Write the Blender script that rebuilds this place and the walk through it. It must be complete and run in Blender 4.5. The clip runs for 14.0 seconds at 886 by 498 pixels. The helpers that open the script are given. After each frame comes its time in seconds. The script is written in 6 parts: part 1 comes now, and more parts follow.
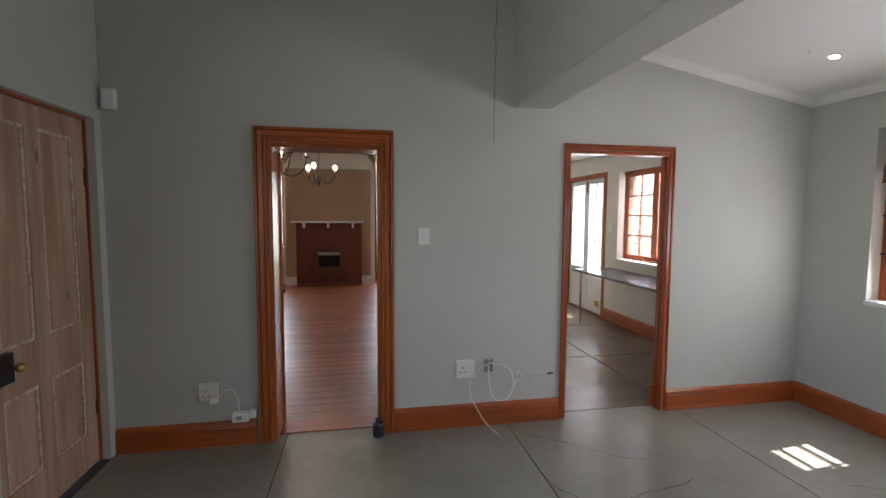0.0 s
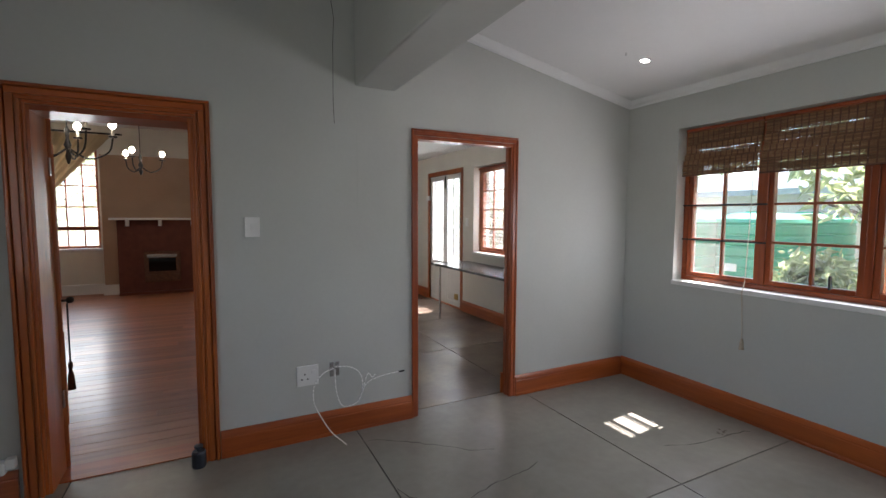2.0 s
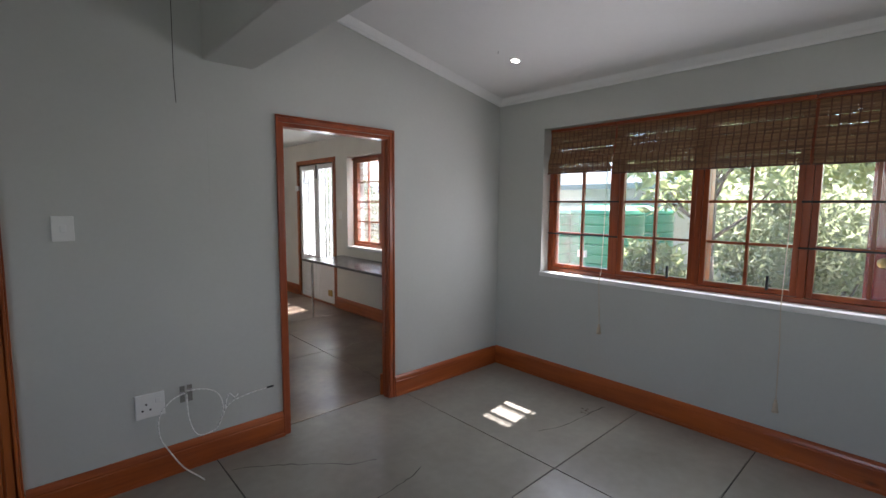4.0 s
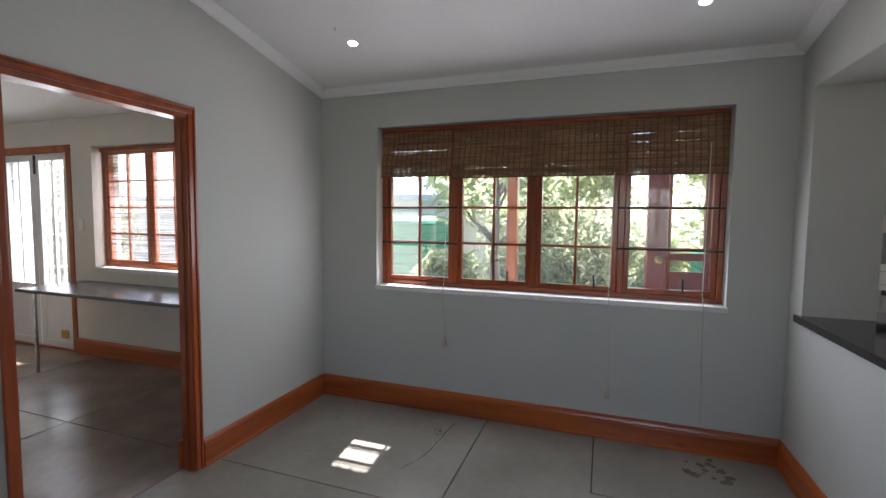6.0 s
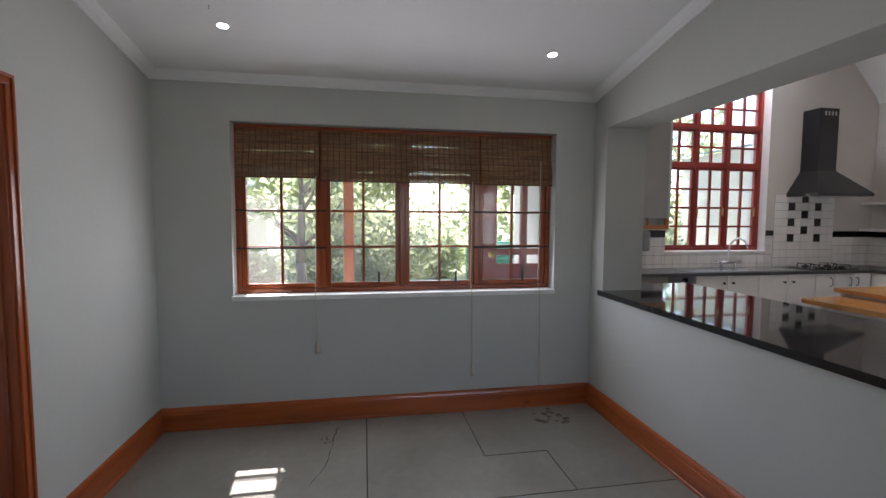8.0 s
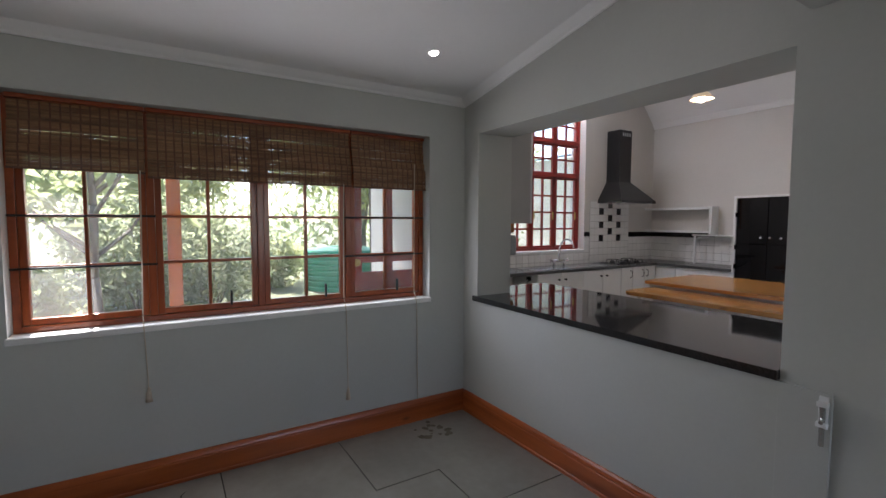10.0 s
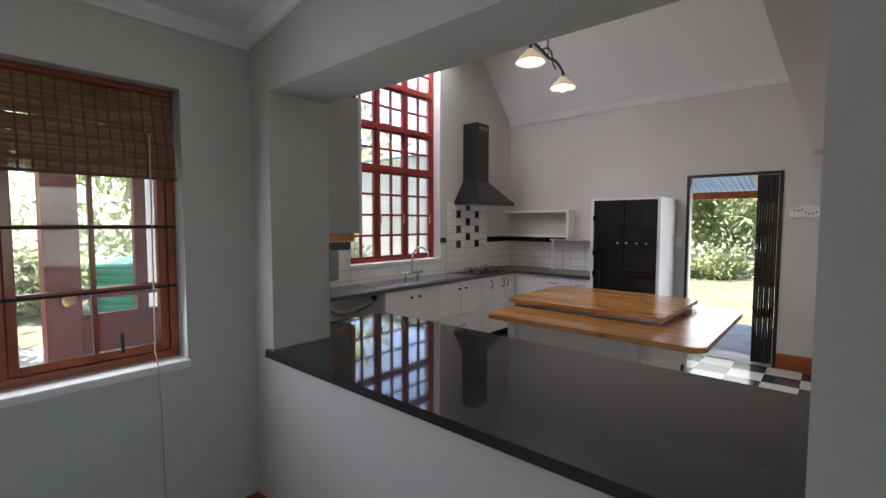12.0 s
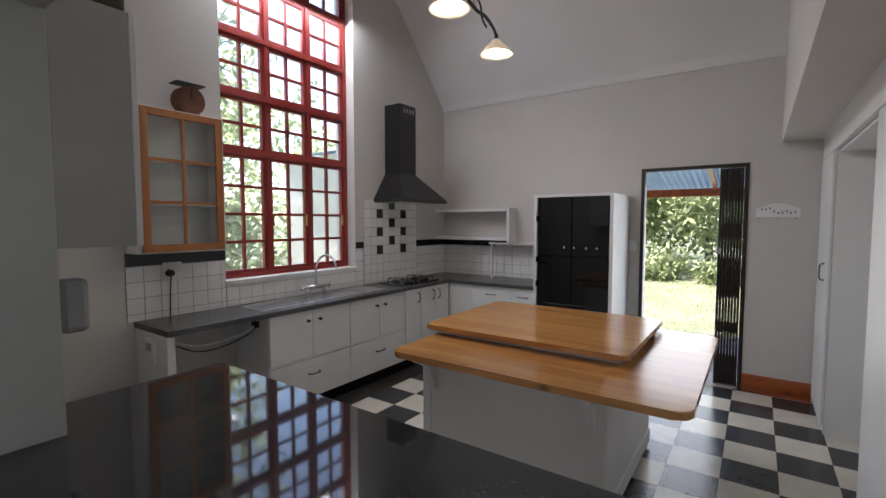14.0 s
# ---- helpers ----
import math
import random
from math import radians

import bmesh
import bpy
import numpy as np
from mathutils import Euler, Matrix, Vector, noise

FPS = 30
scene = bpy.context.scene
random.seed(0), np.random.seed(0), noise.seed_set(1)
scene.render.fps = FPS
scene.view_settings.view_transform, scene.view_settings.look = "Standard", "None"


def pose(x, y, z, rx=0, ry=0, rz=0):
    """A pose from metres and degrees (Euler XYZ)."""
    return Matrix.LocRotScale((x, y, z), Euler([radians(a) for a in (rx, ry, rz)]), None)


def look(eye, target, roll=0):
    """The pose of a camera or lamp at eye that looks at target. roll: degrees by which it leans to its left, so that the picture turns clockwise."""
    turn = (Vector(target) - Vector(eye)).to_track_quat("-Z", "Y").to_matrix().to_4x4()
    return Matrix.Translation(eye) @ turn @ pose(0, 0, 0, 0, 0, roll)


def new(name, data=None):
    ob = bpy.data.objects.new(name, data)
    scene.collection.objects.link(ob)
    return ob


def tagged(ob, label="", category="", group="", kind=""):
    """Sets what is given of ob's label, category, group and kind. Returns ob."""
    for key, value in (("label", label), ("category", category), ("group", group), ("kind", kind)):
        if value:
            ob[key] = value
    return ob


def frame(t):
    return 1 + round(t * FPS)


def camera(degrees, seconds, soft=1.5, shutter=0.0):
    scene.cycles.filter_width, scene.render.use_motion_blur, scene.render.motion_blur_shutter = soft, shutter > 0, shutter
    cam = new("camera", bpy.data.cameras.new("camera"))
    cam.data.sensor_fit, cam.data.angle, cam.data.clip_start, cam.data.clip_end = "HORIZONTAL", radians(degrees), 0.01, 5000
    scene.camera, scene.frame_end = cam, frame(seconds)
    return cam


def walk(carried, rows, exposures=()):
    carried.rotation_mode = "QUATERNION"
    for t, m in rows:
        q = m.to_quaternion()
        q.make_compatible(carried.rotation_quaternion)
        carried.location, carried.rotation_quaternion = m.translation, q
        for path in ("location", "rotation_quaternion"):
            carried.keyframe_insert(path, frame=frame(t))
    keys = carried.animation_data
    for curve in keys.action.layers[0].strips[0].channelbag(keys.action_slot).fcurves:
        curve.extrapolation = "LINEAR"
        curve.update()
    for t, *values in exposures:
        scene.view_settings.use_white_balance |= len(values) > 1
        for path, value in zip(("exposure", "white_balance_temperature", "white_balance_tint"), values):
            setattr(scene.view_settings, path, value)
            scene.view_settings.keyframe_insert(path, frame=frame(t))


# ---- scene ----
cam = camera(89.1, 14.0)
PATH = [
    (0, (0.0, 0.098, 1.538), (0.356, 2.061, 1.388), 0.3),
    (0.5, (0.085, 0.173, 1.525), (0.585, 2.104, 1.374), 0.2),
    (1, (0.151, 0.227, 1.49), (0.796, 2.115, 1.346), 0.2),
    (1.5, (0.21, 0.241, 1.47), (0.982, 2.08, 1.324), 0.3),
    (2, (0.24, 0.276, 1.463), (1.134, 2.059, 1.314), 0.2),
    (4.5, (0.379, 0.544, 1.524), (1.865, 1.871, 1.343), 0.5),
    (5, (0.466, 0.713, 1.489), (2.102, 1.854, 1.335), 0.4),
    (5.5, (0.482, 0.865, 1.494), (2.255, 1.778, 1.341), 0.4),
    (6, (0.434, 1.051, 1.466), (2.315, 1.717, 1.331), 0.6),
    (6.5, (0.345, 1.228, 1.476), (2.3, 1.629, 1.343), 0.5),
    (7, (0.244, 1.366, 1.489), (2.233, 1.521, 1.355), 0.5),
    (7.5, (0.224, 1.607, 1.493), (2.216, 1.502, 1.359), 0.4),
    (10, (0.606, 2.04, 1.531), (2.305, 0.993, 1.405), 0.2),
    (10.5, (0.82, 1.837, 1.541), (2.43, 0.655, 1.42), 0.1),
    (11, (1.011, 1.617, 1.566), (2.523, 0.313, 1.443), 0.1),
    (11.5, (1.212, 1.381, 1.582), (2.619, -0.035, 1.46), 0.2),
    (12, (1.361, 1.089, 1.574), (2.674, -0.415, 1.454), 0.1),
    (12.5, (1.475, 0.807, 1.594), (2.722, -0.752, 1.475), 0.0),
    (13, (1.583, 0.553, 1.589), (2.778, -1.046, 1.469), -0.0),
    (13.5, (1.654, 0.329, 1.585), (2.818, -1.294, 1.465), 0.0),
    (14, (1.724, 0.11, 1.59), (2.867, -1.527, 1.468), 0.0),
]
walk(cam, [(t, look(eye, target, roll)) for t, eye, target, roll in PATH],
     exposures=[(0, 2.85, 6500, 18), (2, 2.5, 6350, 19), (4.5, 2.3, 6250, 19), (7.5, 2.25, 6250, 20), (10, 2.0, 6300, 20), (12, 2.1, 6300, 19), (14, 2.0, 6200, 17)])

# ---- world, sun and window light ----
world = bpy.data.worlds.new("sky_world")
scene.world = world
world.use_nodes = True
wt = world.node_tree
sky = wt.nodes.new("ShaderNodeTexSky")
sky.sky_type = "NISHITA"
sky.sun_disc = False
sky.sun_elevation = radians(57)
sky.sun_rotation = radians(86)
wt.links.new(sky.outputs[0], wt.nodes["Background"].inputs[0])
wt.nodes["Background"].inputs[1].default_value = 0.15
SUN_FROM = Vector((0.55, 0.065, 0.85)).normalized()
sun = new("sun", bpy.data.lights.new("sun", "SUN"))
sun.data.energy, sun.data.angle, sun.data.color = 5.0, radians(0.6), (1.0, 0.95, 0.87)
sun.matrix_world = look(SUN_FROM * 30, (0, 0, 0))


def window_light(name, eye, target, w, h, watts):
    """Sky light entering by an opening."""
    ob = new(name, bpy.data.lights.new(name, "AREA"))
    ob.data.shape, ob.data.size, ob.data.size_y = "RECTANGLE", w, h
    ob.data.energy, ob.data.color = watts, (0.95, 0.98, 1.0)
    ob.matrix_world = look(eye, target)
    return ob


window_light("daylight_dining_window", (3.60, 1.52, 1.36), (0, 1.52, 0.9), 2.3, 0.74, 3.8)
# Lamp for an unseen, assumed hall window; brightens the window wall.
window_light("daylight_unseen_window", (-1.9, 0.15, 1.5), (3, 0.4, 1.2), 2.0, 1.15, 4.2)
window_light("daylight_kitchen_window", (5.28, -2.56, 3.65), (3.9, -2.56, 0.2), 1.35, 0.9, 15)
window_light("daylight_kitchen_door", (2.36, -5.25, 1.1), (2.36, -2, 0.6), 0.7, 1.8, 2.5)
window_light("daylight_french_door", (3.92, 6.9, 1.2), (1, 6.6, 0.4), 0.9, 1.7, 8)
window_light("daylight_study_window", (3.92, 5.2, 1.55), (1, 5.0, 0.6), 1.2, 1.1, 9)
window_light("daylight_lounge_window", (-2.15, 10.75, 1.6), (-1.5, 5, 0.3), 1.0, 1.7, 9)
window_light("daylight_lounge_door", (0.85, 10.75, 1.4), (0, 5, 0.3), 0.9, 1.9, 5)


# ---- materials ----
def mat(name, col, rough=0.6, metal=0.0, col2=None, scale=3.0, bump=0.15, bscale=60.0, stretch=(1, 1, 1), spec=0.5,
        fine=0.12, per_object=0.0, per_island=0.0, coat=0.0, rough2=None):
    """Painted, plaster, stone or metal surface: two scales of colour change, grain and relief."""
    m = bpy.data.materials.new(name)
    m.use_nodes = True
    t, L = m.node_tree, m.node_tree.links
    b = t.nodes["Principled BSDF"]
    b.inputs["Roughness"].default_value, b.inputs["Metallic"].default_value = rough, metal
    b.inputs["Specular IOR Level"].default_value = spec
    b.inputs["Coat Weight"].default_value = coat
    b.inputs["Coat Roughness"].default_value = 0.12
    tc = t.nodes.new("ShaderNodeTexCoord")
    geo = t.nodes.new("ShaderNodeNewGeometry")
    mp = t.nodes.new("ShaderNodeMapping")
    mp.inputs["Scale"].default_value = stretch
    L.new(geo.outputs["Position"], mp.inputs["Vector"])
    n1 = t.nodes.new("ShaderNodeTexNoise")
    n1.inputs["Scale"].default_value, n1.inputs["Detail"].default_value = scale, 5
    n2 = t.nodes.new("ShaderNodeTexNoise")
    n2.inputs["Scale"].default_value, n2.inputs["Detail"].default_value = bscale, 4
    for n in (n1, n2):
        L.new(mp.outputs[0], n.inputs["Vector"])
    col2 = col2 or tuple(c * 0.86 for c in col)
    ramp = t.nodes.new("ShaderNodeValToRGB")
    ramp.color_ramp.elements[0].position, ramp.color_ramp.elements[1].position = 0.32, 0.68
    ramp.color_ramp.elements[0].color, ramp.color_ramp.elements[1].color = (*col2, 1), (*col, 1)
    L.new(n1.outputs["Fac"], ramp.inputs["Fac"])
    hsv = t.nodes.new("ShaderNodeHueSaturation")
    L.new(ramp.outputs[0], hsv.inputs["Color"])
    val = t.nodes.new("ShaderNodeMapRange")
    val.inputs["To Min"].default_value, val.inputs["To Max"].default_value = 1 - fine, 1 + fine
    L.new(n2.outputs["Fac"], val.inputs["Value"])
    out = val.outputs[0]
    for amount, kind in ((per_object, "o"), (per_island, "i")):
        if amount:
            src = t.nodes.new("ShaderNodeObjectInfo").outputs["Random"] if kind == "o" else geo.outputs["Random Per Island"]
            r = t.nodes.new("ShaderNodeMapRange")
            r.inputs["To Min"].default_value, r.inputs["To Max"].default_value = 1 - amount, 1 + amount
            L.new(src, r.inputs["Value"])
            mul = t.nodes.new("ShaderNodeMath")
            mul.operation = "MULTIPLY"
            L.new(out, mul.inputs[0])
            L.new(r.outputs[0], mul.inputs[1])
            out = mul.outputs[0]
    L.new(out, hsv.inputs["Value"])
    L.new(hsv.outputs[0], b.inputs["Base Color"])
    if rough2 is not None:
        rr = t.nodes.new("ShaderNodeMapRange")
        rr.inputs["From Min"].default_value, rr.inputs["From Max"].default_value = 0.35, 0.65
        rr.inputs["To Min"].default_value, rr.inputs["To Max"].default_value = rough, rough2
        L.new(n1.outputs["Fac"], rr.inputs["Value"])
        L.new(rr.outputs[0], b.inputs["Roughness"])
    if bump:
        bp = t.nodes.new("ShaderNodeBump")
        bp.inputs["Strength"].default_value, bp.inputs["Distance"].default_value = bump, 0.004
        L.new(n2.outputs["Fac"], bp.inputs["Height"])
        L.new(bp.outputs[0], b.inputs["Normal"])
    return m


def wood(name, col, col2, rough=0.3, axis=0, knots=True, per_object=0.06, coat=0.2, ring=9.0):
    """Varnished timber with grain drawn out along one axis (0 x, 1 y, 2 z) and darker knots."""
    m = bpy.data.materials.new(name)
    m.use_nodes = True
    t, L = m.node_tree, m.node_tree.links
    b = t.nodes["Principled BSDF"]
    b.inputs["Roughness"].default_value = rough
    b.inputs["Coat Weight"].default_value, b.inputs["Coat Roughness"].default_value = coat, 0.15
    geo = t.nodes.new("ShaderNodeNewGeometry")
    mp = t.nodes.new("ShaderNodeMapping")
    sc = [1.0, 1.0, 1.0]
    sc[axis] = 0.07
    mp.inputs["Scale"].default_value = sc
    oi = t.nodes.new("ShaderNodeObjectInfo")
    add = t.nodes.new("ShaderNodeVectorMath")
    add.operation = "ADD"
    sca = t.nodes.new("ShaderNodeVectorMath")
    sca.operation = "SCALE"
    sca.inputs["Scale"].default_value = 7.0
    cmb = t.nodes.new("ShaderNodeCombineXYZ")
    for k in range(3):
        L.new(oi.outputs["Random"], cmb.inputs[k])
    L.new(cmb.outputs[0], sca.inputs[0])
    L.new(geo.outputs["Position"], add.inputs[0])
    L.new(sca.outputs[0], add.inputs[1])
    L.new(add.outputs[0], mp.inputs["Vector"])
    n = t.nodes.new("ShaderNodeTexNoise")
    n.inputs["Scale"].default_value, n.inputs["Detail"].default_value, n.inputs["Distortion"].default_value = ring, 6, 0.8
    L.new(mp.outputs[0], n.inputs["Vector"])
    g = t.nodes.new("ShaderNodeTexNoise")
    g.inputs["Scale"].default_value, g.inputs["Detail"].default_value = 90, 3
    L.new(mp.outputs[0], g.inputs["Vector"])
    ramp = t.nodes.new("ShaderNodeValToRGB")
    e = ramp.color_ramp.elements
    e[0].position, e[1].position = 0.35, 0.62
    e[0].color, e[1].color = (*col2, 1), (*col, 1)
    L.new(n.outputs["Fac"], ramp.inputs["Fac"])
    hsv = t.nodes.new("ShaderNodeHueSaturation")
    L.new(ramp.outputs[0], hsv.inputs["Color"])
    r1 = t.nodes.new("ShaderNodeMapRange")
    r1.inputs["To Min"].default_value, r1.inputs["To Max"].default_value = 0.84, 1.14
    L.new(g.outputs["Fac"], r1.inputs["Value"])
    r2 = t.nodes.new("ShaderNodeMapRange")
    r2.inputs["To Min"].default_value, r2.inputs["To Max"].default_value = 1 - per_object, 1 + per_object
    L.new(oi.outputs["Random"], r2.inputs["Value"])
    mul = t.nodes.new("ShaderNodeMath")
    mul.operation = "MULTIPLY"
    L.new(r1.outputs[0], mul.inputs[0])
    L.new(r2.outputs[0], mul.inputs[1])
    out = mul.outputs[0]
    if knots:
        mk = t.nodes.new("ShaderNodeMapping")
        s2 = [1.0, 1.0, 1.0]
        s2[axis] = 0.45
        mk.inputs["Scale"].default_value = s2
        L.new(add.outputs[0], mk.inputs["Vector"])
        v = t.nodes.new("ShaderNodeTexVoronoi")
        v.inputs["Scale"].default_value = 4.5
        L.new(mk.outputs[0], v.inputs["Vector"])
        kr = t.nodes.new("ShaderNodeMapRange")
        kr.inputs["From Min"].default_value, kr.inputs["From Max"].default_value = 0.03, 0.09
        kr.inputs["To Min"].default_value, kr.inputs["To Max"].default_value = 0.45, 1.0
        L.new(v.outputs["Distance"], kr.inputs["Value"])
        m2 = t.nodes.new("ShaderNodeMath")
        m2.operation = "MULTIPLY"
        L.new(out, m2.inputs[0])
        L.new(kr.outputs[0], m2.inputs[1])
        out = m2.outputs[0]
    L.new(out, hsv.inputs["Value"])
    L.new(hsv.outputs[0], b.inputs["Base Color"])
    bp = t.nodes.new("ShaderNodeBump")
    bp.inputs["Strength"].default_value, bp.inputs["Distance"].default_value = 0.12, 0.002
    L.new(g.outputs["Fac"], bp.inputs["Height"])
    L.new(bp.outputs[0], b.inputs["Normal"])
    return m


def glass(name, tint=(0.96, 0.98, 0.97), gloss=0.10, rough=0.0):
    m = bpy.data.materials.new(name)
    m.use_nodes = True
    t, L = m.node_tree, m.node_tree.links
    t.nodes.remove(t.nodes["Principled BSDF"])
    tr, gl, mx = t.nodes.new("ShaderNodeBsdfTransparent"), t.nodes.new("ShaderNodeBsdfGlossy"), t.nodes.new("ShaderNodeMixShader")
    tr.inputs[0].default_value = (*tint, 1)
    gl.inputs["Roughness"].default_value = rough
    lw_ = t.nodes.new("ShaderNodeLayerWeight")
    pw = t.nodes.new("ShaderNodeMath")
    pw.operation, pw.inputs[1].default_value = "POWER", 4.0
    ml = t.nodes.new("ShaderNodeMath")
    ml.operation, ml.inputs[1].default_value, ml.inputs[2].default_value = "MULTIPLY_ADD", 0.4, 0.025
    L.new(lw_.outputs["Facing"], pw.inputs[0])
    L.new(pw.outputs[0], ml.inputs[0])
    L.new(ml.outputs[0], mx.inputs[0])
    L.new(tr.outputs[0], mx.inputs[1])
    L.new(gl.outputs[0], mx.inputs[2])
    # A pale translucent share imitates glare haze over the view outside.
    haze_veil, md = t.nodes.new("ShaderNodeBsdfTranslucent"), t.nodes.new("ShaderNodeMixShader")
    haze_veil.inputs[0].default_value = (0.9, 0.9, 0.88, 1)
    md.inputs[0].default_value = 0.05
    L.new(mx.outputs[0], md.inputs[1])
    L.new(haze_veil.outputs[0], md.inputs[2])
    L.new(md.outputs[0], t.nodes["Material Output"].inputs[0])
    return m


def glow(name, col, strength):
    m = bpy.data.materials.new(name)
    m.use_nodes = True
    b = m.node_tree.nodes["Principled BSDF"]
    b.inputs["Base Color"].default_value = (0.9, 0.9, 0.88, 1)
    b.inputs["Emission Color"].default_value = (*col, 1)
    b.inputs["Emission Strength"].default_value = strength
    return m


def leaf(name, col, col2):
    m = mat(name, col, 0.5, col2=col2, scale=0.9, bump=0, per_island=0.35, spec=0.3)
    t, L = m.node_tree, m.node_tree.links
    tl = t.nodes.new("ShaderNodeBsdfTranslucent")
    tl.inputs[0].default_value = (col[0] * 2.9, col[1] * 2.7, col[2] * 2.6, 1)
    mx = t.nodes.new("ShaderNodeMixShader")
    mx.inputs[0].default_value = 0.7
    L.new(t.nodes["Principled BSDF"].outputs[0], mx.inputs[1])
    L.new(tl.outputs[0], mx.inputs[2])
    L.new(mx.outputs[0], t.nodes["Material Output"].inputs[0])
    return m


PLASTER = mat("grey_green_plaster", (0.50, 0.51, 0.48), 0.75, col2=(0.46, 0.47, 0.44), scale=1.3, bump=0.12, bscale=45, fine=0.03)
KPLASTER = mat("warm_grey_plaster", (0.60, 0.575, 0.54), 0.75, col2=(0.56, 0.535, 0.50), scale=1.1, bump=0.12, bscale=45, fine=0.03)
CREAM = mat("cream_plaster", (0.72, 0.69, 0.62), 0.75, scale=1.3, bump=0.1, fine=0.03)
TAN = mat("tan_plaster", (0.42, 0.29, 0.20), 0.75, col2=(0.37, 0.25, 0.17), scale=2.0, bump=0.12, fine=0.04)
CEIL = mat("white_ceiling_paint", (0.78, 0.78, 0.77), 0.7, col2=(0.74, 0.74, 0.73), scale=1.2, bump=0.05, bscale=30, fine=0.02)
WHITE = mat("white_enamel", (0.78, 0.78, 0.77), 0.38, col2=(0.73, 0.73, 0.72), scale=3, bump=0.04, fine=0.03)
SILL = mat("chalky_white_sill", (0.76, 0.76, 0.74), 0.6, scale=6, bump=0.2, fine=0.06)
CONCRETE = mat("polished_screed", (0.275, 0.265, 0.23), 0.30, col2=(0.19, 0.18, 0.155), scale=1.5, bump=0.05, bscale=16, fine=0.16, per_object=0.06)
WARMSCREED = mat("brown_stained_screed", (0.27, 0.205, 0.155), 0.27, col2=(0.16, 0.125, 0.10), scale=1.9, bump=0.05, bscale=18, fine=0.16, per_object=0.08)
JOINT = mat("joint_dirt", (0.045, 0.042, 0.038), 0.9, bump=0.1)
BLACKTILE = mat("black_vinyl_tile", (0.028, 0.03, 0.033), 0.22, col2=(0.045, 0.046, 0.048), scale=9, bump=0.04, bscale=40, per_object=0.15, fine=0.2)
CREAMTILE = mat("cream_vinyl_tile", (0.66, 0.62, 0.53), 0.22, col2=(0.58, 0.55, 0.47), scale=9, bump=0.04, bscale=40, per_object=0.06, fine=0.05)
WTILE = mat("white_glazed_tile", (0.80, 0.80, 0.78), 0.12, col2=(0.77, 0.77, 0.75), scale=6, bump=0.03, bscale=12, per_object=0.03, fine=0.02)
BTILE = mat("black_glazed_tile", (0.012, 0.012, 0.013), 0.12, scale=6, bump=0.03, bscale=12, fine=0.05)
GROUT = mat("grey_grout", (0.33, 0.32, 0.30), 0.9, bump=0.2)
GRANITE = mat("black_granite", (0.032, 0.031, 0.031), 0.05, col2=(0.02, 0.02, 0.02), scale=90, bump=0.0, bscale=260, fine=0.5)
WORKTOP = mat("charcoal_laminate", (0.085, 0.083, 0.082), 0.26, col2=(0.06, 0.06, 0.06), scale=60, bump=0.04, bscale=200, fine=0.2)
STEEL = mat("brushed_steel", (0.62, 0.62, 0.62), 0.24, 1.0, scale=4, stretch=(1, 14, 1), bump=0.05, bscale=80)
CHROME = mat("chrome", (0.75, 0.75, 0.76), 0.08, 1.0, bump=0)
IRON = mat("black_iron", (0.02, 0.02, 0.021), 0.42, 0.3, scale=20, bump=0.15)
BLACKGLOSS = mat("black_enamel", (0.010, 0.010, 0.011), 0.16, bump=0.02, scale=5)
BLACKGLASS = mat("black_oven_glass", (0.006, 0.006, 0.007), 0.025, bump=0)
BRASS = mat("aged_brass", (0.52, 0.36, 0.13), 0.35, 1.0, scale=30, bump=0.1)
PLASTIC = mat("white_plastic", (0.80, 0.80, 0.77), 0.35, bump=0.0, fine=0.02)
# Grey holds the shade on the wall cabinet's side.
SHADED_BOARD = mat("board_greyed_for_shade", (0.44, 0.43, 0.41), 0.5, scale=3, bump=0.04, fine=0.03)
GREYPLASTIC = mat("grey_plastic", (0.30, 0.31, 0.31), 0.45, bump=0.05)
PINE_X = wood("varnished_pine_along_x", (0.40, 0.092, 0.017), (0.25, 0.05, 0.01), 0.3, 0)
PINE_Y = wood("varnished_pine_along_y", (0.40, 0.092, 0.017), (0.25, 0.05, 0.01), 0.3, 1)
PINE_Z = wood("varnished_pine_upright", (0.41, 0.105, 0.019), (0.26, 0.056, 0.011), 0.3, 2)
RED_Z = wood("red_mahogany_upright", (0.36, 0.078, 0.02), (0.22, 0.042, 0.012), 0.28, 2, knots=False)
RED_Y = wood("red_mahogany_along_y", (0.36, 0.078, 0.02), (0.22, 0.042, 0.012), 0.28, 1, knots=False)
REDPAINT = mat("oxblood_window_stain", (0.30, 0.03, 0.022), 0.35, col2=(0.22, 0.02, 0.015), scale=6, bump=0.1, stretch=(1, 1, 0.3))
BUTCHER = wood("oiled_pine_top", (0.56, 0.27, 0.075), (0.42, 0.175, 0.04), 0.2, 0, ring=14, coat=0.35)
OLDPINE = wood("stripped_pine_with_old_paint", (0.52, 0.35, 0.26), (0.36, 0.22, 0.15), 0.65, 2, coat=0.0, ring=12)
OLDPAINT = mat("old_cream_paint_residue", (0.70, 0.60, 0.50), 0.7, col2=(0.42, 0.27, 0.19), scale=30, bump=0.3)
CABPINE = wood("worn_orange_pine", (0.48, 0.19, 0.055), (0.38, 0.13, 0.035), 0.45, 2, coat=0.0)
PLANK = wood("orange_floorboards", (0.36, 0.125, 0.045), (0.24, 0.075, 0.025), 0.36, 0, per_object=0.22, ring=11)
REED = mat("woven_reed", (0.25, 0.13, 0.055), 0.7, col2=(0.12, 0.055, 0.024), scale=16, stretch=(1, 0.35, 4), bump=0.4, bscale=160, per_island=0.28)
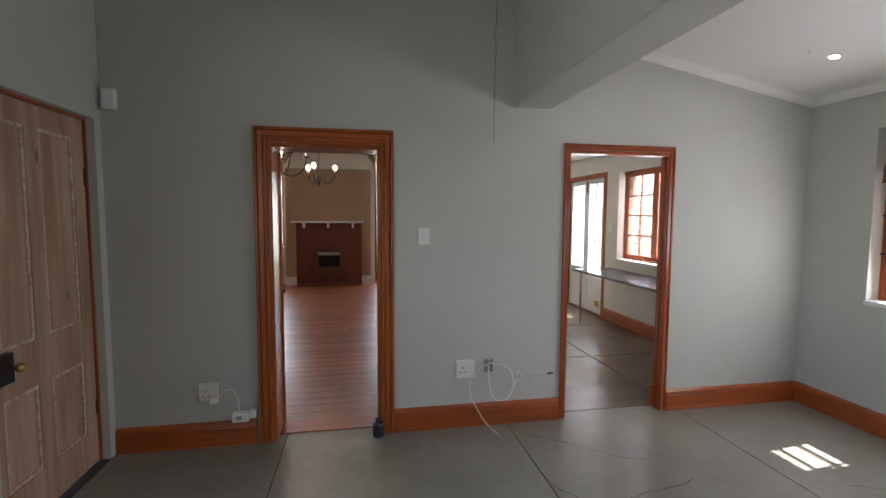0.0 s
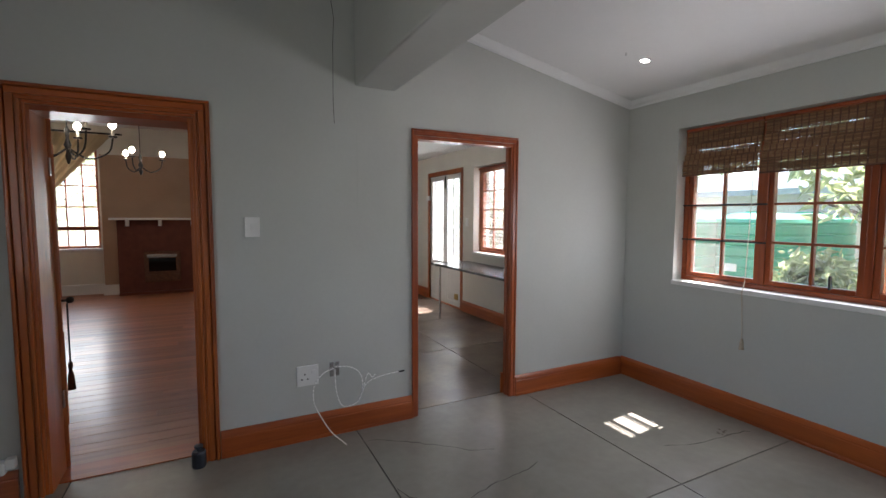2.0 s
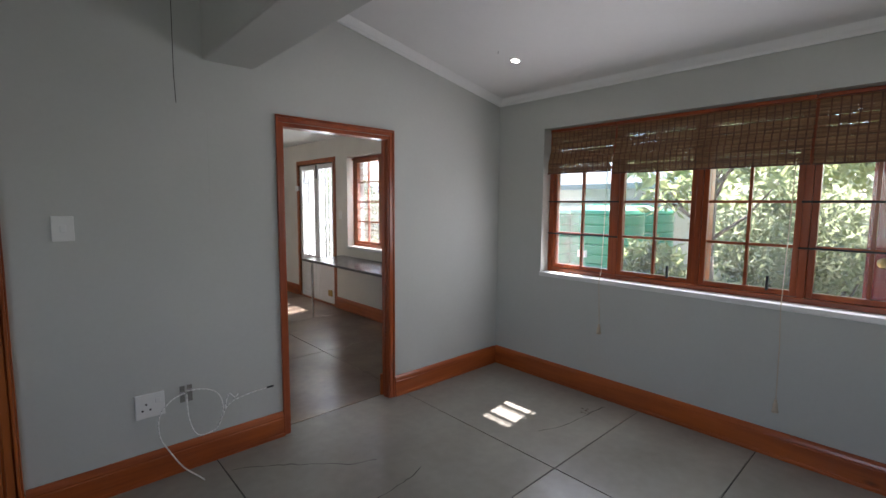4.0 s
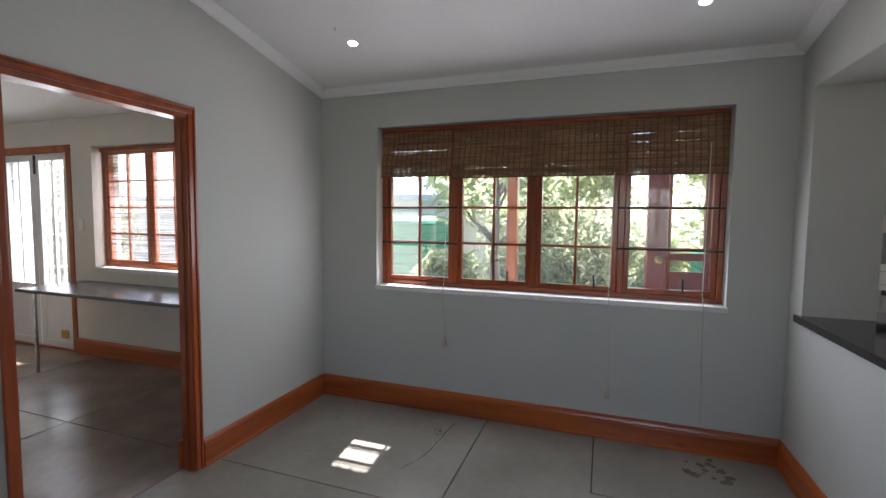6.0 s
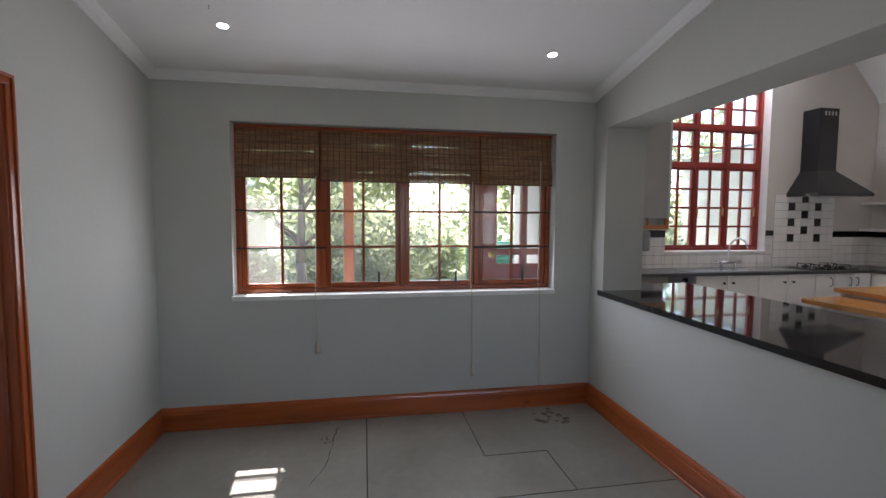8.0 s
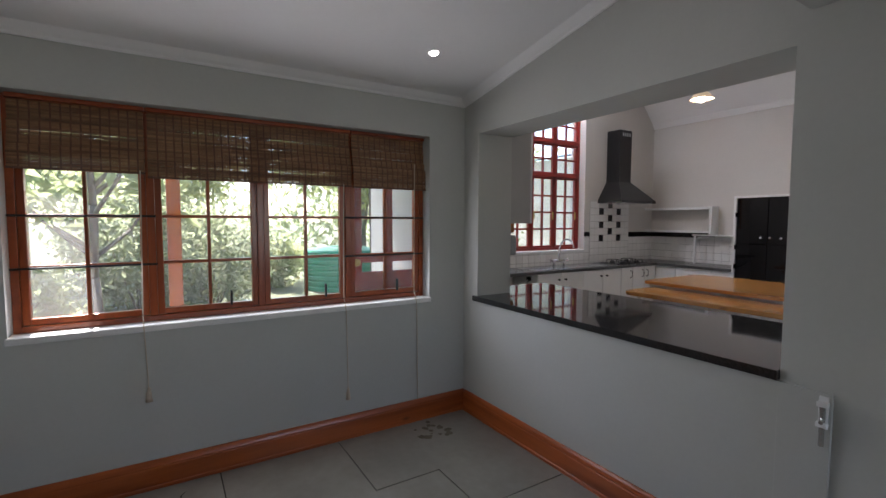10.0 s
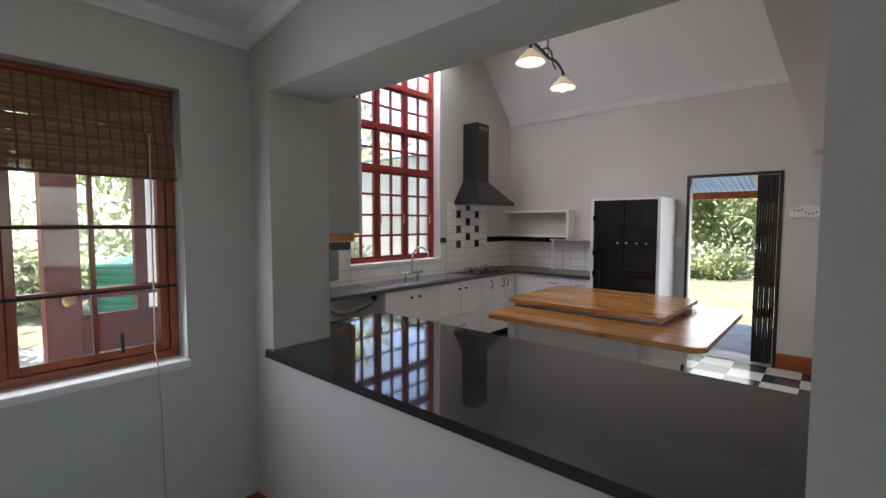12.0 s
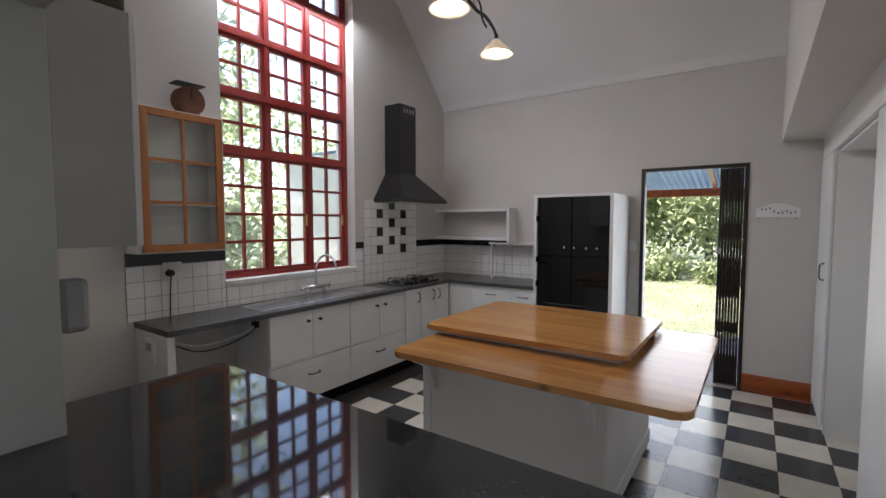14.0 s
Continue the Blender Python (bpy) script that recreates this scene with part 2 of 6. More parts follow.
CORD = mat("cotton_cord", (0.55, 0.47, 0.36), 0.9, bump=0.3)
BRICKRED = mat("oxblood_brick", (0.165, 0.045, 0.028), 0.7, col2=(0.12, 0.032, 0.02), scale=9, bump=0.3, per_object=0.12)
CURTAIN = mat("beige_curtain_cloth", (0.42, 0.33, 0.22), 0.85, scale=7, stretch=(1, 1, 0.2), bump=0.2, bscale=120)
GLASS = glass("window_glass")
FROST = mat("milky_cabinet_glass", (0.52, 0.53, 0.52), 0.12, bump=0.0, scale=2)
SHADE = glow("lit_cream_lampshade", (1.0, 0.80, 0.52), 0.10)
SHADE.node_tree.nodes["Principled BSDF"].inputs["Base Color"].default_value = (0.42, 0.33, 0.23, 1)
BULB_K = glow("lit_kitchen_bulb", (1.0, 0.90, 0.74), 34.0)
BROWNSTEEL = mat("dark_brown_steel", (0.032, 0.024, 0.02), 0.45, 0.2, scale=15, bump=0.1)
BASKET = mat("dark_olive_basket", (0.09, 0.07, 0.04), 0.8, scale=20, stretch=(1, 1, 4), bump=0.5)
BULB = glow("lit_bulb", (1.0, 0.88, 0.68), 12.0)
SPOT = glow("lit_downlight", (1.0, 0.96, 0.9), 12.0)
TANKGREEN = mat("green_tank_plastic", (0.03, 0.30, 0.17), 0.4, col2=(0.025, 0.25, 0.14), scale=2, bump=0.05)
GRASS = mat("lawn_grass", (0.19, 0.20, 0.115), 0.9, col2=(0.12, 0.13, 0.075), scale=0.9, bump=0.8, bscale=50, fine=0.4)
BLADE = leaf("grass_blades", (0.19, 0.21, 0.09), (0.13, 0.15, 0.06))
PAVING = mat("pale_paving", (0.46, 0.43, 0.40), 0.85, col2=(0.33, 0.30, 0.28), scale=3.5, bump=0.4, fine=0.15)
OUTWALL = mat("pale_outside_plaster", (0.78, 0.72, 0.68), 0.8, scale=2, bump=0.2, fine=0.04)
BARK = mat("grey_bark", (0.19, 0.165, 0.14), 0.9, col2=(0.11, 0.09, 0.075), scale=8, stretch=(1, 1, 0.3), bump=0.8, bscale=40)
LEAF_A = leaf("fresh_leaves", (0.145, 0.175, 0.095), (0.095, 0.12, 0.065))
LEAF_B = leaf("dark_leaves", (0.13, 0.155, 0.10), (0.09, 0.11, 0.07))
LEAF_C = leaf("yellow_green_leaves", (0.18, 0.205, 0.105), (0.12, 0.145, 0.07))
ROOFTIN = mat("blue_grey_corrugated_iron", (0.25, 0.32, 0.38), 0.5, 0.3, scale=3, bump=0.1)
STAIN = mat("dark_floor_stain", (0.10, 0.085, 0.06), 0.7, col2=(0.16, 0.14, 0.11), scale=14, bump=0.3)
IRONGREY = mat("cast_iron_weight", (0.035, 0.04, 0.05), 0.5, 0.4, scale=25, bump=0.4)
# Rusty brown; on the blind battens it stands in for fold shadow.
RUST_AND_SHADOW = mat("rusty_enamel_and_fold_shadow", (0.16, 0.065, 0.032), 0.75, col2=(0.09, 0.04, 0.025), scale=25, bump=0.4)


# ---- building helpers ----
def B():
    return bmesh.new()


def box(bm, x0, x1, y0, y1, z0, z1, bevel=0.0):
    r = bmesh.ops.create_cube(bm, size=1.0)
    vs = r["verts"]
    for v in vs:
        v.co = Vector((x0 + (v.co.x + 0.5) * (x1 - x0), y0 + (v.co.y + 0.5) * (y1 - y0), z0 + (v.co.z + 0.5) * (z1 - z0)))
    if bevel:
        es = list({e for v in vs for e in v.link_edges})
        bmesh.ops.bevel(bm, geom=es, offset=bevel, segments=2, affect="EDGES", profile=0.5)
    return bm


def tube(bm, a, b, r0, r1=None, seg=12):
    """A round bar from a to b."""
    a, b = Vector(a), Vector(b)
    r1 = r0 if r1 is None else r1
    d = b - a
    m = Matrix.Translation((a + b) / 2) @ d.to_track_quat("Z", "Y").to_matrix().to_4x4()
    bmesh.ops.create_cone(bm, cap_ends=True, segments=seg, radius1=r0, radius2=r1, depth=d.length, matrix=m)
    return bm


def path_tube(bm, pts, r, seg=8):
    for a, b in zip(pts, pts[1:]):
        tube(bm, a, b, r, seg=seg)
        bmesh.ops.create_icosphere(bm, subdivisions=1, radius=r, matrix=Matrix.Translation(b))
    return bm


def lathe(bm, profile, centre, seg=24):
    """Turned shape from (radius, height) pairs."""
    c = Vector(centre)
    rings = [[bm.verts.new(c + Vector((r * math.cos(2 * math.pi * k / seg), r * math.sin(2 * math.pi * k / seg), z))) for k in range(seg)]
             for r, z in profile]
    for a, b in zip(rings, rings[1:]):
        for k in range(seg):
            bm.faces.new((a[k], a[(k + 1) % seg], b[(k + 1) % seg], b[k]))
    return bm


def prism(bm, pts, z0, z1):
    lo = [bm.verts.new((x, y, z0)) for x, y in pts]
    hi = [bm.verts.new((x, y, z1)) for x, y in pts]
    bm.faces.new(hi)
    bm.faces.new(lo[::-1])
    for k in range(len(pts)):
        j = (k + 1) % len(pts)
        bm.faces.new((lo[k], lo[j], hi[j], hi[k]))
    return bm


def extrude_along(bm, prof, a, b, out):
    """A moulding from a to b; prof is (outward, up) pairs."""
    a, b, out = Vector(a), Vector(b), Vector(out)
    up = Vector((0, 0, 1))
    r0 = [bm.verts.new(a + out * d + up * h) for d, h in prof]
    r1 = [bm.verts.new(b + out * d + up * h) for d, h in prof]
    for k in range(len(prof)):
        j = (k + 1) % len(prof)
        bm.faces.new((r0[k], r0[j], r1[j], r1[k]))
    bm.faces.new(r0)
    bm.faces.new(r1[::-1])
    return bm


def mesh(name, bm, material, smooth=False):
    bmesh.ops.recalc_face_normals(bm, faces=bm.faces)
    me = bpy.data.meshes.new(name)
    bm.to_mesh(me)
    bm.free()
    me.materials.append(material)
    if smooth:
        for p in me.polygons:
            p.use_smooth = True
    return me


def part(name, bm, material, parent, label="", smooth=False):
    ob = new(name, mesh(name, bm, material, smooth))
    ob.parent = parent
    if label:
        ob["label"] = label
    return ob


def thing(name, label, category, group="", at=(0, 0, 0)):
    ob = new(name)
    ob.empty_display_size = 0.1
    ob.location = at
    bpy.context.view_layer.update()
    return tagged(ob, label, category, group)


def solid(name, bm, material, label, category, group="", smooth=False):
    return tagged(new(name, mesh(name, bm, material, smooth)), label, category, group)


def struct(name, bm, material, label="", category="", smooth=False):
    return tagged(new(name, mesh(name, bm, material, smooth)), label, category, kind="structure")


def wall(name, axis, a0, a1, s0, s1, z0, z1, material, holes=(), label="", inner=None):
    """A wall a0..a1 thick across the axis ('x' or 'y'), s0..s1 long, with openings (s0, s1, z0, z1) right through."""
    ss = sorted({s0, s1, *(h[0] for h in holes), *(h[1] for h in holes)})
    zs = sorted({z0, z1, *(h[2] for h in holes), *(h[3] for h in holes)})
    ss, zs = [s for s in ss if s0 <= s <= s1], [z for z in zs if z0 <= z <= z1]
    full = {}
    for i in range(len(ss) - 1):
        for j in range(len(zs) - 1):
            ms, mz = (ss[i] + ss[i + 1]) / 2, (zs[j] + zs[j + 1]) / 2
            full[i, j] = not any(h[0] < ms < h[1] and h[2] < mz < h[3] for h in holes)
    bm = B()
    cache = {}

    def V(a, s, z):
        k = (round(a, 4), round(s, 4), round(z, 4))
        if k not in cache:
            cache[k] = bm.verts.new((a, s, z) if axis == "x" else (s, a, z))
        return cache[k]
    for (i, j), f in full.items():
        if not f:
            continue
        p, q, u, v = ss[i], ss[i + 1], zs[j], zs[j + 1]
        for a in (a0, a1):
            bm.faces.new((V(a, p, u), V(a, q, u), V(a, q, v), V(a, p, v)))
        for di, dj, c in ((-1, 0, ((p, u), (p, v))), (1, 0, ((q, u), (q, v))), (0, -1, ((p, u), (q, u))), (0, 1, ((p, v), (q, v)))):
            if not full.get((i + di, j + dj)):
                (s_a, z_a), (s_b, z_b) = c
                bm.faces.new((V(a0, s_a, z_a), V(a1, s_a, z_a), V(a1, s_b, z_b), V(a0, s_b, z_b)))
    return struct(name, bm, material, label, "wall")


# ---- large structure ----
XW, YD = 3.585, 3.215          # dining: window wall, door wall
ZK, YK, XK = 3.07, -4.92, 5.22  # kitchen: eaves, back wall, window wall

wall("wall_north", "y", YD, 3.455, -1.56, 1.40, 0, 3.4, PLASTER, [(-0.60, 0.135, 0, 2.02)])
YS = 3.295                     # study face of the thin partition
wall("wall_north_partition", "y", YD, YS, 1.40, XW + 0.275, 0, 3.4, PLASTER, [(1.49, 2.335, 0, 2.02)])
wall("wall_east", "x", XW, 3.86, 0.005, YD, 0, 3.0, PLASTER, [(0.325, 2.72, 0.93, 2.162)])
wall("wall_pass_through", "y", -0.32, 0.005, 1.066, 5.5, 0, 3.25, PLASTER, [(1.385, 3.40, 0.905, 2.19)])
# The second opening is for the unseen, assumed hall window.
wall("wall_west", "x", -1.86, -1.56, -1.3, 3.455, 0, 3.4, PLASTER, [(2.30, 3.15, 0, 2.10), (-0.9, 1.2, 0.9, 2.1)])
wall("wall_south", "y", -1.42, -1.3, -1.86, 1.2, 0, 3.4, PLASTER)
wall("wall_passage", "x", 1.066, 1.2, -1.3, -0.32, 0, 3.4, KPLASTER)
wall("wall_kitchen_east", "x", XK, 5.5, -5.2, -0.32, 0, 5.9, KPLASTER, [(-3.27, -1.84, 1.10, 4.17)])
wall("wall_kitchen_south", "y", -5.2, YK, 0.62, XK, 0, 3.6, KPLASTER, [(1.81, 2.723, 0, 2.127)])
wall("wall_kitchen_west", "x", 0.62, 0.72, YK, -1.42, 0, 2.29, KPLASTER)
wall("wall_kitchen_gable", "x", 1.30, 1.571, YK, -0.32, 2.29, 5.9, KPLASTER)
struct("ceiling_passage", box(B(), 1.2, 1.30, -1.42, -0.32, 2.29, 2.40), CEIL, "", "ceiling")
struct("ceiling_cupboard_soffit", box(B(), 0.62, 1.30, YK, -1.42, 2.29, 2.40), CEIL, "", "ceiling")

struct("wall_kitchen_north", box(B(), 3.402, XK, -0.3222, -0.30, 0, 3.2), KPLASTER, "warm grey kitchen plaster", "wall")

# beam between the two halves of the room
struct("beam", box(B(), 1.066, 1.348, 0.005, YD, 2.30, 3.2, 0.012), PLASTER, "painted plaster beam", "beam")

# ceilings
struct("ceiling_hall", box(B(), -1.86, 1.32, -1.42, 3.455, 3.201, 3.32), PLASTER, "", "ceiling")


def slab(bm, pts, thick):
    lo = [bm.verts.new(p) for p in pts]
    hi = [bm.verts.new((p[0], p[1], p[2] + thick)) for p in pts]
    bm.faces.new(lo)
    bm.faces.new(hi)
    for k in range(4):
        j = (k + 1) % 4
        bm.faces.new((lo[k], lo[j], hi[j], hi[k]))
    return bm


def zc(x):
    return 2.462 + 0.184 * (XW - x)


struct("ceiling_dining", slab(B(), [(1.348, 0.0, zc(1.348)), (3.9, 0.0, zc(3.9)), (3.9, 3.3, zc(3.9)), (1.348, 3.3, zc(1.348))], 0.12), CEIL, "", "ceiling")
RIDGE = (YK - 0.32) / 2
ZR = ZK + (RIDGE - YK) * 1.07
struct("ceiling_kitchen_south", slab(B(), [(1.571, YK - 0.1, ZK - 0.107), (XK, YK - 0.1, ZK - 0.107), (XK, RIDGE, ZR), (1.571, RIDGE, ZR)], 0.15), CEIL, "", "ceiling")
struct("ceiling_kitchen_north", slab(B(), [(1.571, -0.22, ZK - 0.107), (XK, -0.22, ZK - 0.107), (XK, RIDGE, ZR), (1.571, RIDGE, ZR)], 0.15), CEIL, "", "ceiling")

# cornices
COVE = [(0, 0), (0.012, 0), (0.016, 0.014), (0.034, 0.028), (0.058, 0.058), (0.068, 0.075), (0.068, 0.11), (0, 0.11)]
bm = extrude_along(B(), COVE, (XW, 0.005, 2.415), (XW, YD, 2.415), (-1, 0, 0))
struct("trim_cornice_east", bm, CEIL, "white coved plaster cornice", "cornice")


def slope_cornice(name, y, out):
    bm = B()
    p0, p1 = (1.35, zc(1.35)), (XW - 0.02, zc(XW - 0.02))
    rows = []
    for x, z in (p0, p1):
        rows.append([bm.verts.new((x, y + out * d, z - 0.047 + h * 0.6)) for d, h in COVE])
    for k in range(len(COVE)):
        j = (k + 1) % len(COVE)
        bm.faces.new((rows[0][k], rows[0][j], rows[1][j], rows[1][k]))
    bm.faces.new(rows[0])
    bm.faces.new(rows[1])
    return struct(name, bm, CEIL, "white coved plaster cornice", "cornice")


slope_cornice("trim_cornice_north", YD, -1)
slope_cornice("trim_cornice_pass", 0.005, 1)
bm = extrude_along(B(), [(0, 0), (0.015, 0), (0.02, 0.02), (0.05, 0.07), (0.05, 0.13), (0, 0.13)], (1.571, YK, 3.045), (XK, YK, 3.045), (0, 1, 0))
struct("trim_cornice_kitchen", bm, CEIL, "white plaster cornice", "cornice")

# baseboards
SKIRT = [(0, 0), (0.026, 0), (0.026, 0.018), (0.020, 0.022), (0.020, 0.118), (0.017, 0.124), (0.019, 0.132), (0.014, 0.148), (0.006, 0.162), (0, 0.164)]


def skirt(name, a, b, out, material):
    return struct(name, extrude_along(B(), SKIRT, a, b, out), material, "varnished orange pine baseboard", "baseboard")


skirt("baseboard_north", (0.222, YD, 0), (1.462, YD, 0), (0, -1, 0), PINE_X)
skirt("baseboard_north_west", (-1.555, YD, 0), (-0.702, YD, 0), (0, -1, 0), PINE_X)
skirt("baseboard_north_east", (2.37, YD, 0), (XW - 0.026, YD, 0), (0, -1, 0), PINE_X)
skirt("baseboard_east", (XW, 0.005, 0), (XW, YD, 0), (-1, 0, 0), PINE_Y)
skirt("baseboard_pass", (1.385, 0.005, 0), (XW - 0.026, 0.005, 0), (0, 1, 0), PINE_X)
skirt("baseboard_kitchen", (1.29, YK, 0), (1.80, YK, 0), (0, 1, 0), PINE_X)

# lounge beyond the first doorway
wall("wall_lounge_north", "y", 10.42, 10.7, -4.2, 3.3, 0, 3.3, CREAM, [(-2.65, -1.665, 0.84, 2.72), (0.30, 1.35, 0, 2.75)])
wall("wall_lounge_west", "x", -4.3, -4.2, 3.455, 10.7, 0, 3.3, CREAM)
wall("wall_lounge_east", "x", 1.28, 1.40, 3.455, 10.42, 0, 3.3, CREAM)
wall("wall_lounge_south", "y", 3.355, 3.455, -4.3, -1.86, 0, 3.3, CREAM)
struct("ceiling_lounge", box(B(), -4.3, 1.40, 3.455, 10.7, 3.05, 3.2), CEIL, "", "ceiling")
struct("wall_chimney_breast", box(B(), -1.60, 0.20, 10.20, 10.42, 0, 2.52, 0.01), TAN, "tan painted chimney breast", "wall")
struct("baseboard_lounge_west", box(B(), -4.2, -1.60, 10.40, 10.42, 0, 0.19, 0.004), WHITE, "tall white baseboard", "baseboard")
struct("baseboard_breast_west", box(B(), -1.62, -1.36, 10.18, 10.20, 0, 0.19, 0.004), WHITE, "tall white baseboard", "baseboard")
struct("baseboard_breast_east", box(B(), 0.0, 0.22, 10.18, 10.20, 0, 0.19, 0.004), WHITE, "tall white baseboard", "baseboard")

# study beyond the second doorway
wall("wall_study_east", "x", XW, 3.86, YS, 8.7, 0, 3.0, CREAM, [(4.65, 5.96, 0.92, 2.16), (6.34, 7.46, 0, 2.12)])
wall("wall_study_west", "x", 1.40, 1.42, 3.456, 8.6, 0, 3.0, CREAM)
wall("wall_study_north", "y", 8.6, 8.7, 1.4, XW, 0, 3.0, CREAM)
struct("ceiling_study", slab(B(), [(1.4, YS, 2.85), (3.9, YS, 2.40), (3.9, 8.7, 2.40), (1.4, 8.7, 2.85)], 0.12), CEIL, "", "ceiling")
skirt("baseboard_study", (XW, YS, 0), (XW, 6.27, 0), (-1, 0, 0), PINE_Y)
skirt("baseboard_study_far", (XW, 7.53, 0), (XW, 8.6, 0), (-1, 0, 0), PINE_Y)
skirt("baseboard_study_north", (1.4, 8.6, 0), (XW - 0.03, 8.6, 0), (0, -1, 0), PINE_X)

# floors: a dark bed, with slabs, boards and tiles laid on it
floor = struct("floor", box(B(), -1.86, 3.86, -1.42, 8.7, -0.12, -0.006), JOINT, "polished grey concrete floor in large slabs", "floor")
kfloor = struct("floor_kitchen", box(B(), 0.62, 5.5, -5.2, -0.32, -0.12, -0.007), JOINT, "black and cream checkerboard tiled floor", "floor")
lfloor = struct("floor_lounge", box(B(), -4.2, 1.40, 3.47, 10.7, -0.10, -0.012), JOINT, "orange varnished wooden plank floor", "floor")


def slab_piece(pts):
    part("slab", prism(B(), pts, -0.006, 0.0), CONCRETE, floor)


def rect(x0, x1, y0, y1, g=0.004):
    return [(x0 + g, y0 + g), (x1 - g, y0 + g), (x1 - g, y1 - g), (x0 + g, y1 - g)]


for x0, x1 in ((-1.56, -0.52), (-0.52, 1.05)):
    for y0, y1 in ((-1.3, 0.35), (0.35, 1.80), (1.80, 3.31)):
        slab_piece(rect(x0, x1, y0, y1))
for y0, y1 in ((0.0, 1.80), (1.80, 3.31)):
    slab_piece(rect(1.05, 2.47, y0, y1))
slab_piece(rect(2.47, 3.58, 1.80, 3.31))
g = 0.004
slab_piece([(2.47 + g, 1.80 - g), (2.47 + g, 0.65 + g), (2.90 - g, 0.65 + g), (2.90 - g, 1.065 + g), (3.58, 1.065 + g), (3.58, 1.80 - g)])
slab_piece([(2.47 + g, 0.65 - g), (2.47 + g, 0.0), (3.58, 0.0), (3.58, 1.065 - g), (2.90 + g, 1.065 - g), (2.90 + g, 0.65 - g)])
for x0, x1 in ((1.42, 2.47), (2.47, 3.58)):
    for y0, y1 in ((3.31, 4.58), (4.58, 5.92), (5.92, 7.3), (7.3, 8.6)):
        part("slab", prism(B(), rect(x0, x1, y0, y1), -0.006, 0.0), WARMSCREED, floor, "brown stained screed slab")

# cracks in the screed: ragged slivers
def crack(x, y, dx, dy, n, seed):
    rnd = random.Random(seed)
    bm = B()
    left, right = [], []
    for k in range(n):
        w = 0.0018 * (0.4 + rnd.random())
        left.append(bm.verts.new((x - dy * w * 30, y + dx * w * 30, 0.001)))
        right.append(bm.verts.new((x + dy * w * 30, y - dx * w * 30, 0.001)))
        x += dx + rnd.uniform(-0.018, 0.018)
        y += dy + rnd.uniform(-0.018, 0.018)
    for k in range(n - 1):
        bm.faces.new((left[k], right[k], right[k + 1], left[k + 1]))
    return part("crack", bm, JOINT, floor, "dark crack")


crack(1.08, 3.02, 0.045, -0.028, 16, 1)
crack(1.3, 2.2, 0.04, 0.012, 15, 2)
crack(2.75, 2.12, 0.05, -0.012, 14, 3)
crack(1.06, 2.45, 0.03, -0.045, 12, 4)


def blotch(name, x, y, r, seed, material=None):
    rnd = random.Random(seed)
    bm = B()
    for k in range(16):
        cx, cy, rr = x + rnd.gauss(0, r * 0.5), y + rnd.gauss(0, r * 0.45), r * rnd.uniform(0.05, 0.24)
        vs = [bm.verts.new((cx + rr * rnd.uniform(0.6, 1.2) * math.cos(a * 0.7), cy + rr * rnd.uniform(0.6, 1.2) * math.sin(a * 0.7), 0.0008 + k * 0.00012)) for a in range(9)]
        bm.faces.new(vs)
    return part(name, bm, material or STAIN, floor, "dark worn patch")


blotch("stain", 3.36, 0.42, 0.16, 5)
blotch("stain", 3.25, 2.06, 0.05, 6)

# floorboards of the lounge
y = 3.49
k = 0
while y < 10.4:
    w = 0.135
    for x0, x1 in (((-4.2, -1.1), (-1.1, 1.28)) if k % 3 == 0 else ((-4.2, -0.2), (-0.2, 1.28)) if k % 3 == 1 else ((-4.2, -2.2), (-2.2, 1.28))):
        part("plank", box(B(), x0 + 0.001, x1 - 0.001, y + 0.002, y + w - 0.002, -0.012, 0.002), PLANK, lfloor)
    y += w
    k += 1
struct("threshold", box(B(), -0.60, 0.135, 3.30, 3.488, -0.004, 0.006, 0.002), PINE_X, "worn pine door sill", "threshold")

# checkerboard
me_pair = [mesh("tile", box(B(), -0.149, 0.149, -0.149, 0.149, -0.007, 0.0), m) for m in (BLACKTILE, CREAMTILE)]
for i in range(-1, 12):
    for j in range(0, 16):
        cx, cy = 1.865 + 0.30 * (i - 3) + 0.15, -4.885 + 0.30 * j + 0.15 - 0.3
        if 0.75 < cx < 5.1 and cy < -0.5:
            ob = new("tile", me_pair[(i + j) % 2])
            ob.location = (cx, cy, 0)
            ob.parent = kfloor

# ---- door casings ----
def architrave(parent, x0, x1, top, y, out, w, mat_up, mat_across, steps):
    """Moulded frame boards round an opening in a wall that faces along y."""
    for nm, side in (("jamb_board", 0), ("jamb_board", 1), ("head_board", 2)):
        bm = B()
        for a, b, d in steps:
            ya, yb = sorted((y, y + out * d))
            if side == 0:
                box(bm, x0 - w * b, x0 - w * a, ya, yb, 0, top + w * a - 0.0005, 0.003)
            elif side == 1:
                box(bm, x1 + w * a, x1 + w * b, ya, yb, 0, top + w * a - 0.0005, 0.003)
            else:
                box(bm, x0 - w * b, x1 + w * b, ya, yb, top + w * a, top + w * b, 0.003)
        part(nm, bm, mat_across if side == 2 else mat_up, parent)


door_1 = tagged(new("door_1"), "open doorway with wide moulded orange pine frame", "doorway", kind="structure")
architrave(door_1, -0.585, 0.12, 2.005, YD, -1, 0.098, PINE_Z, PINE_X, [(0, 0.16, 0.012), (0.16, 0.30, 0.028), (0.30, 0.42, 0.016), (0.42, 0.74, 0.024), (0.74, 0.80, 0.014), (0.80, 0.92, 0.036), (0.92, 1.0, 0.022)])
part("lining", box(B(), -0.60, -0.572, YD - 0.004, 3.452, 0, 2.004), PINE_Z, door_1)
part("lining", box(B(), 0.107, 0.135, YD - 0.004, 3.452, 0, 2.004), PINE_Z, door_1)
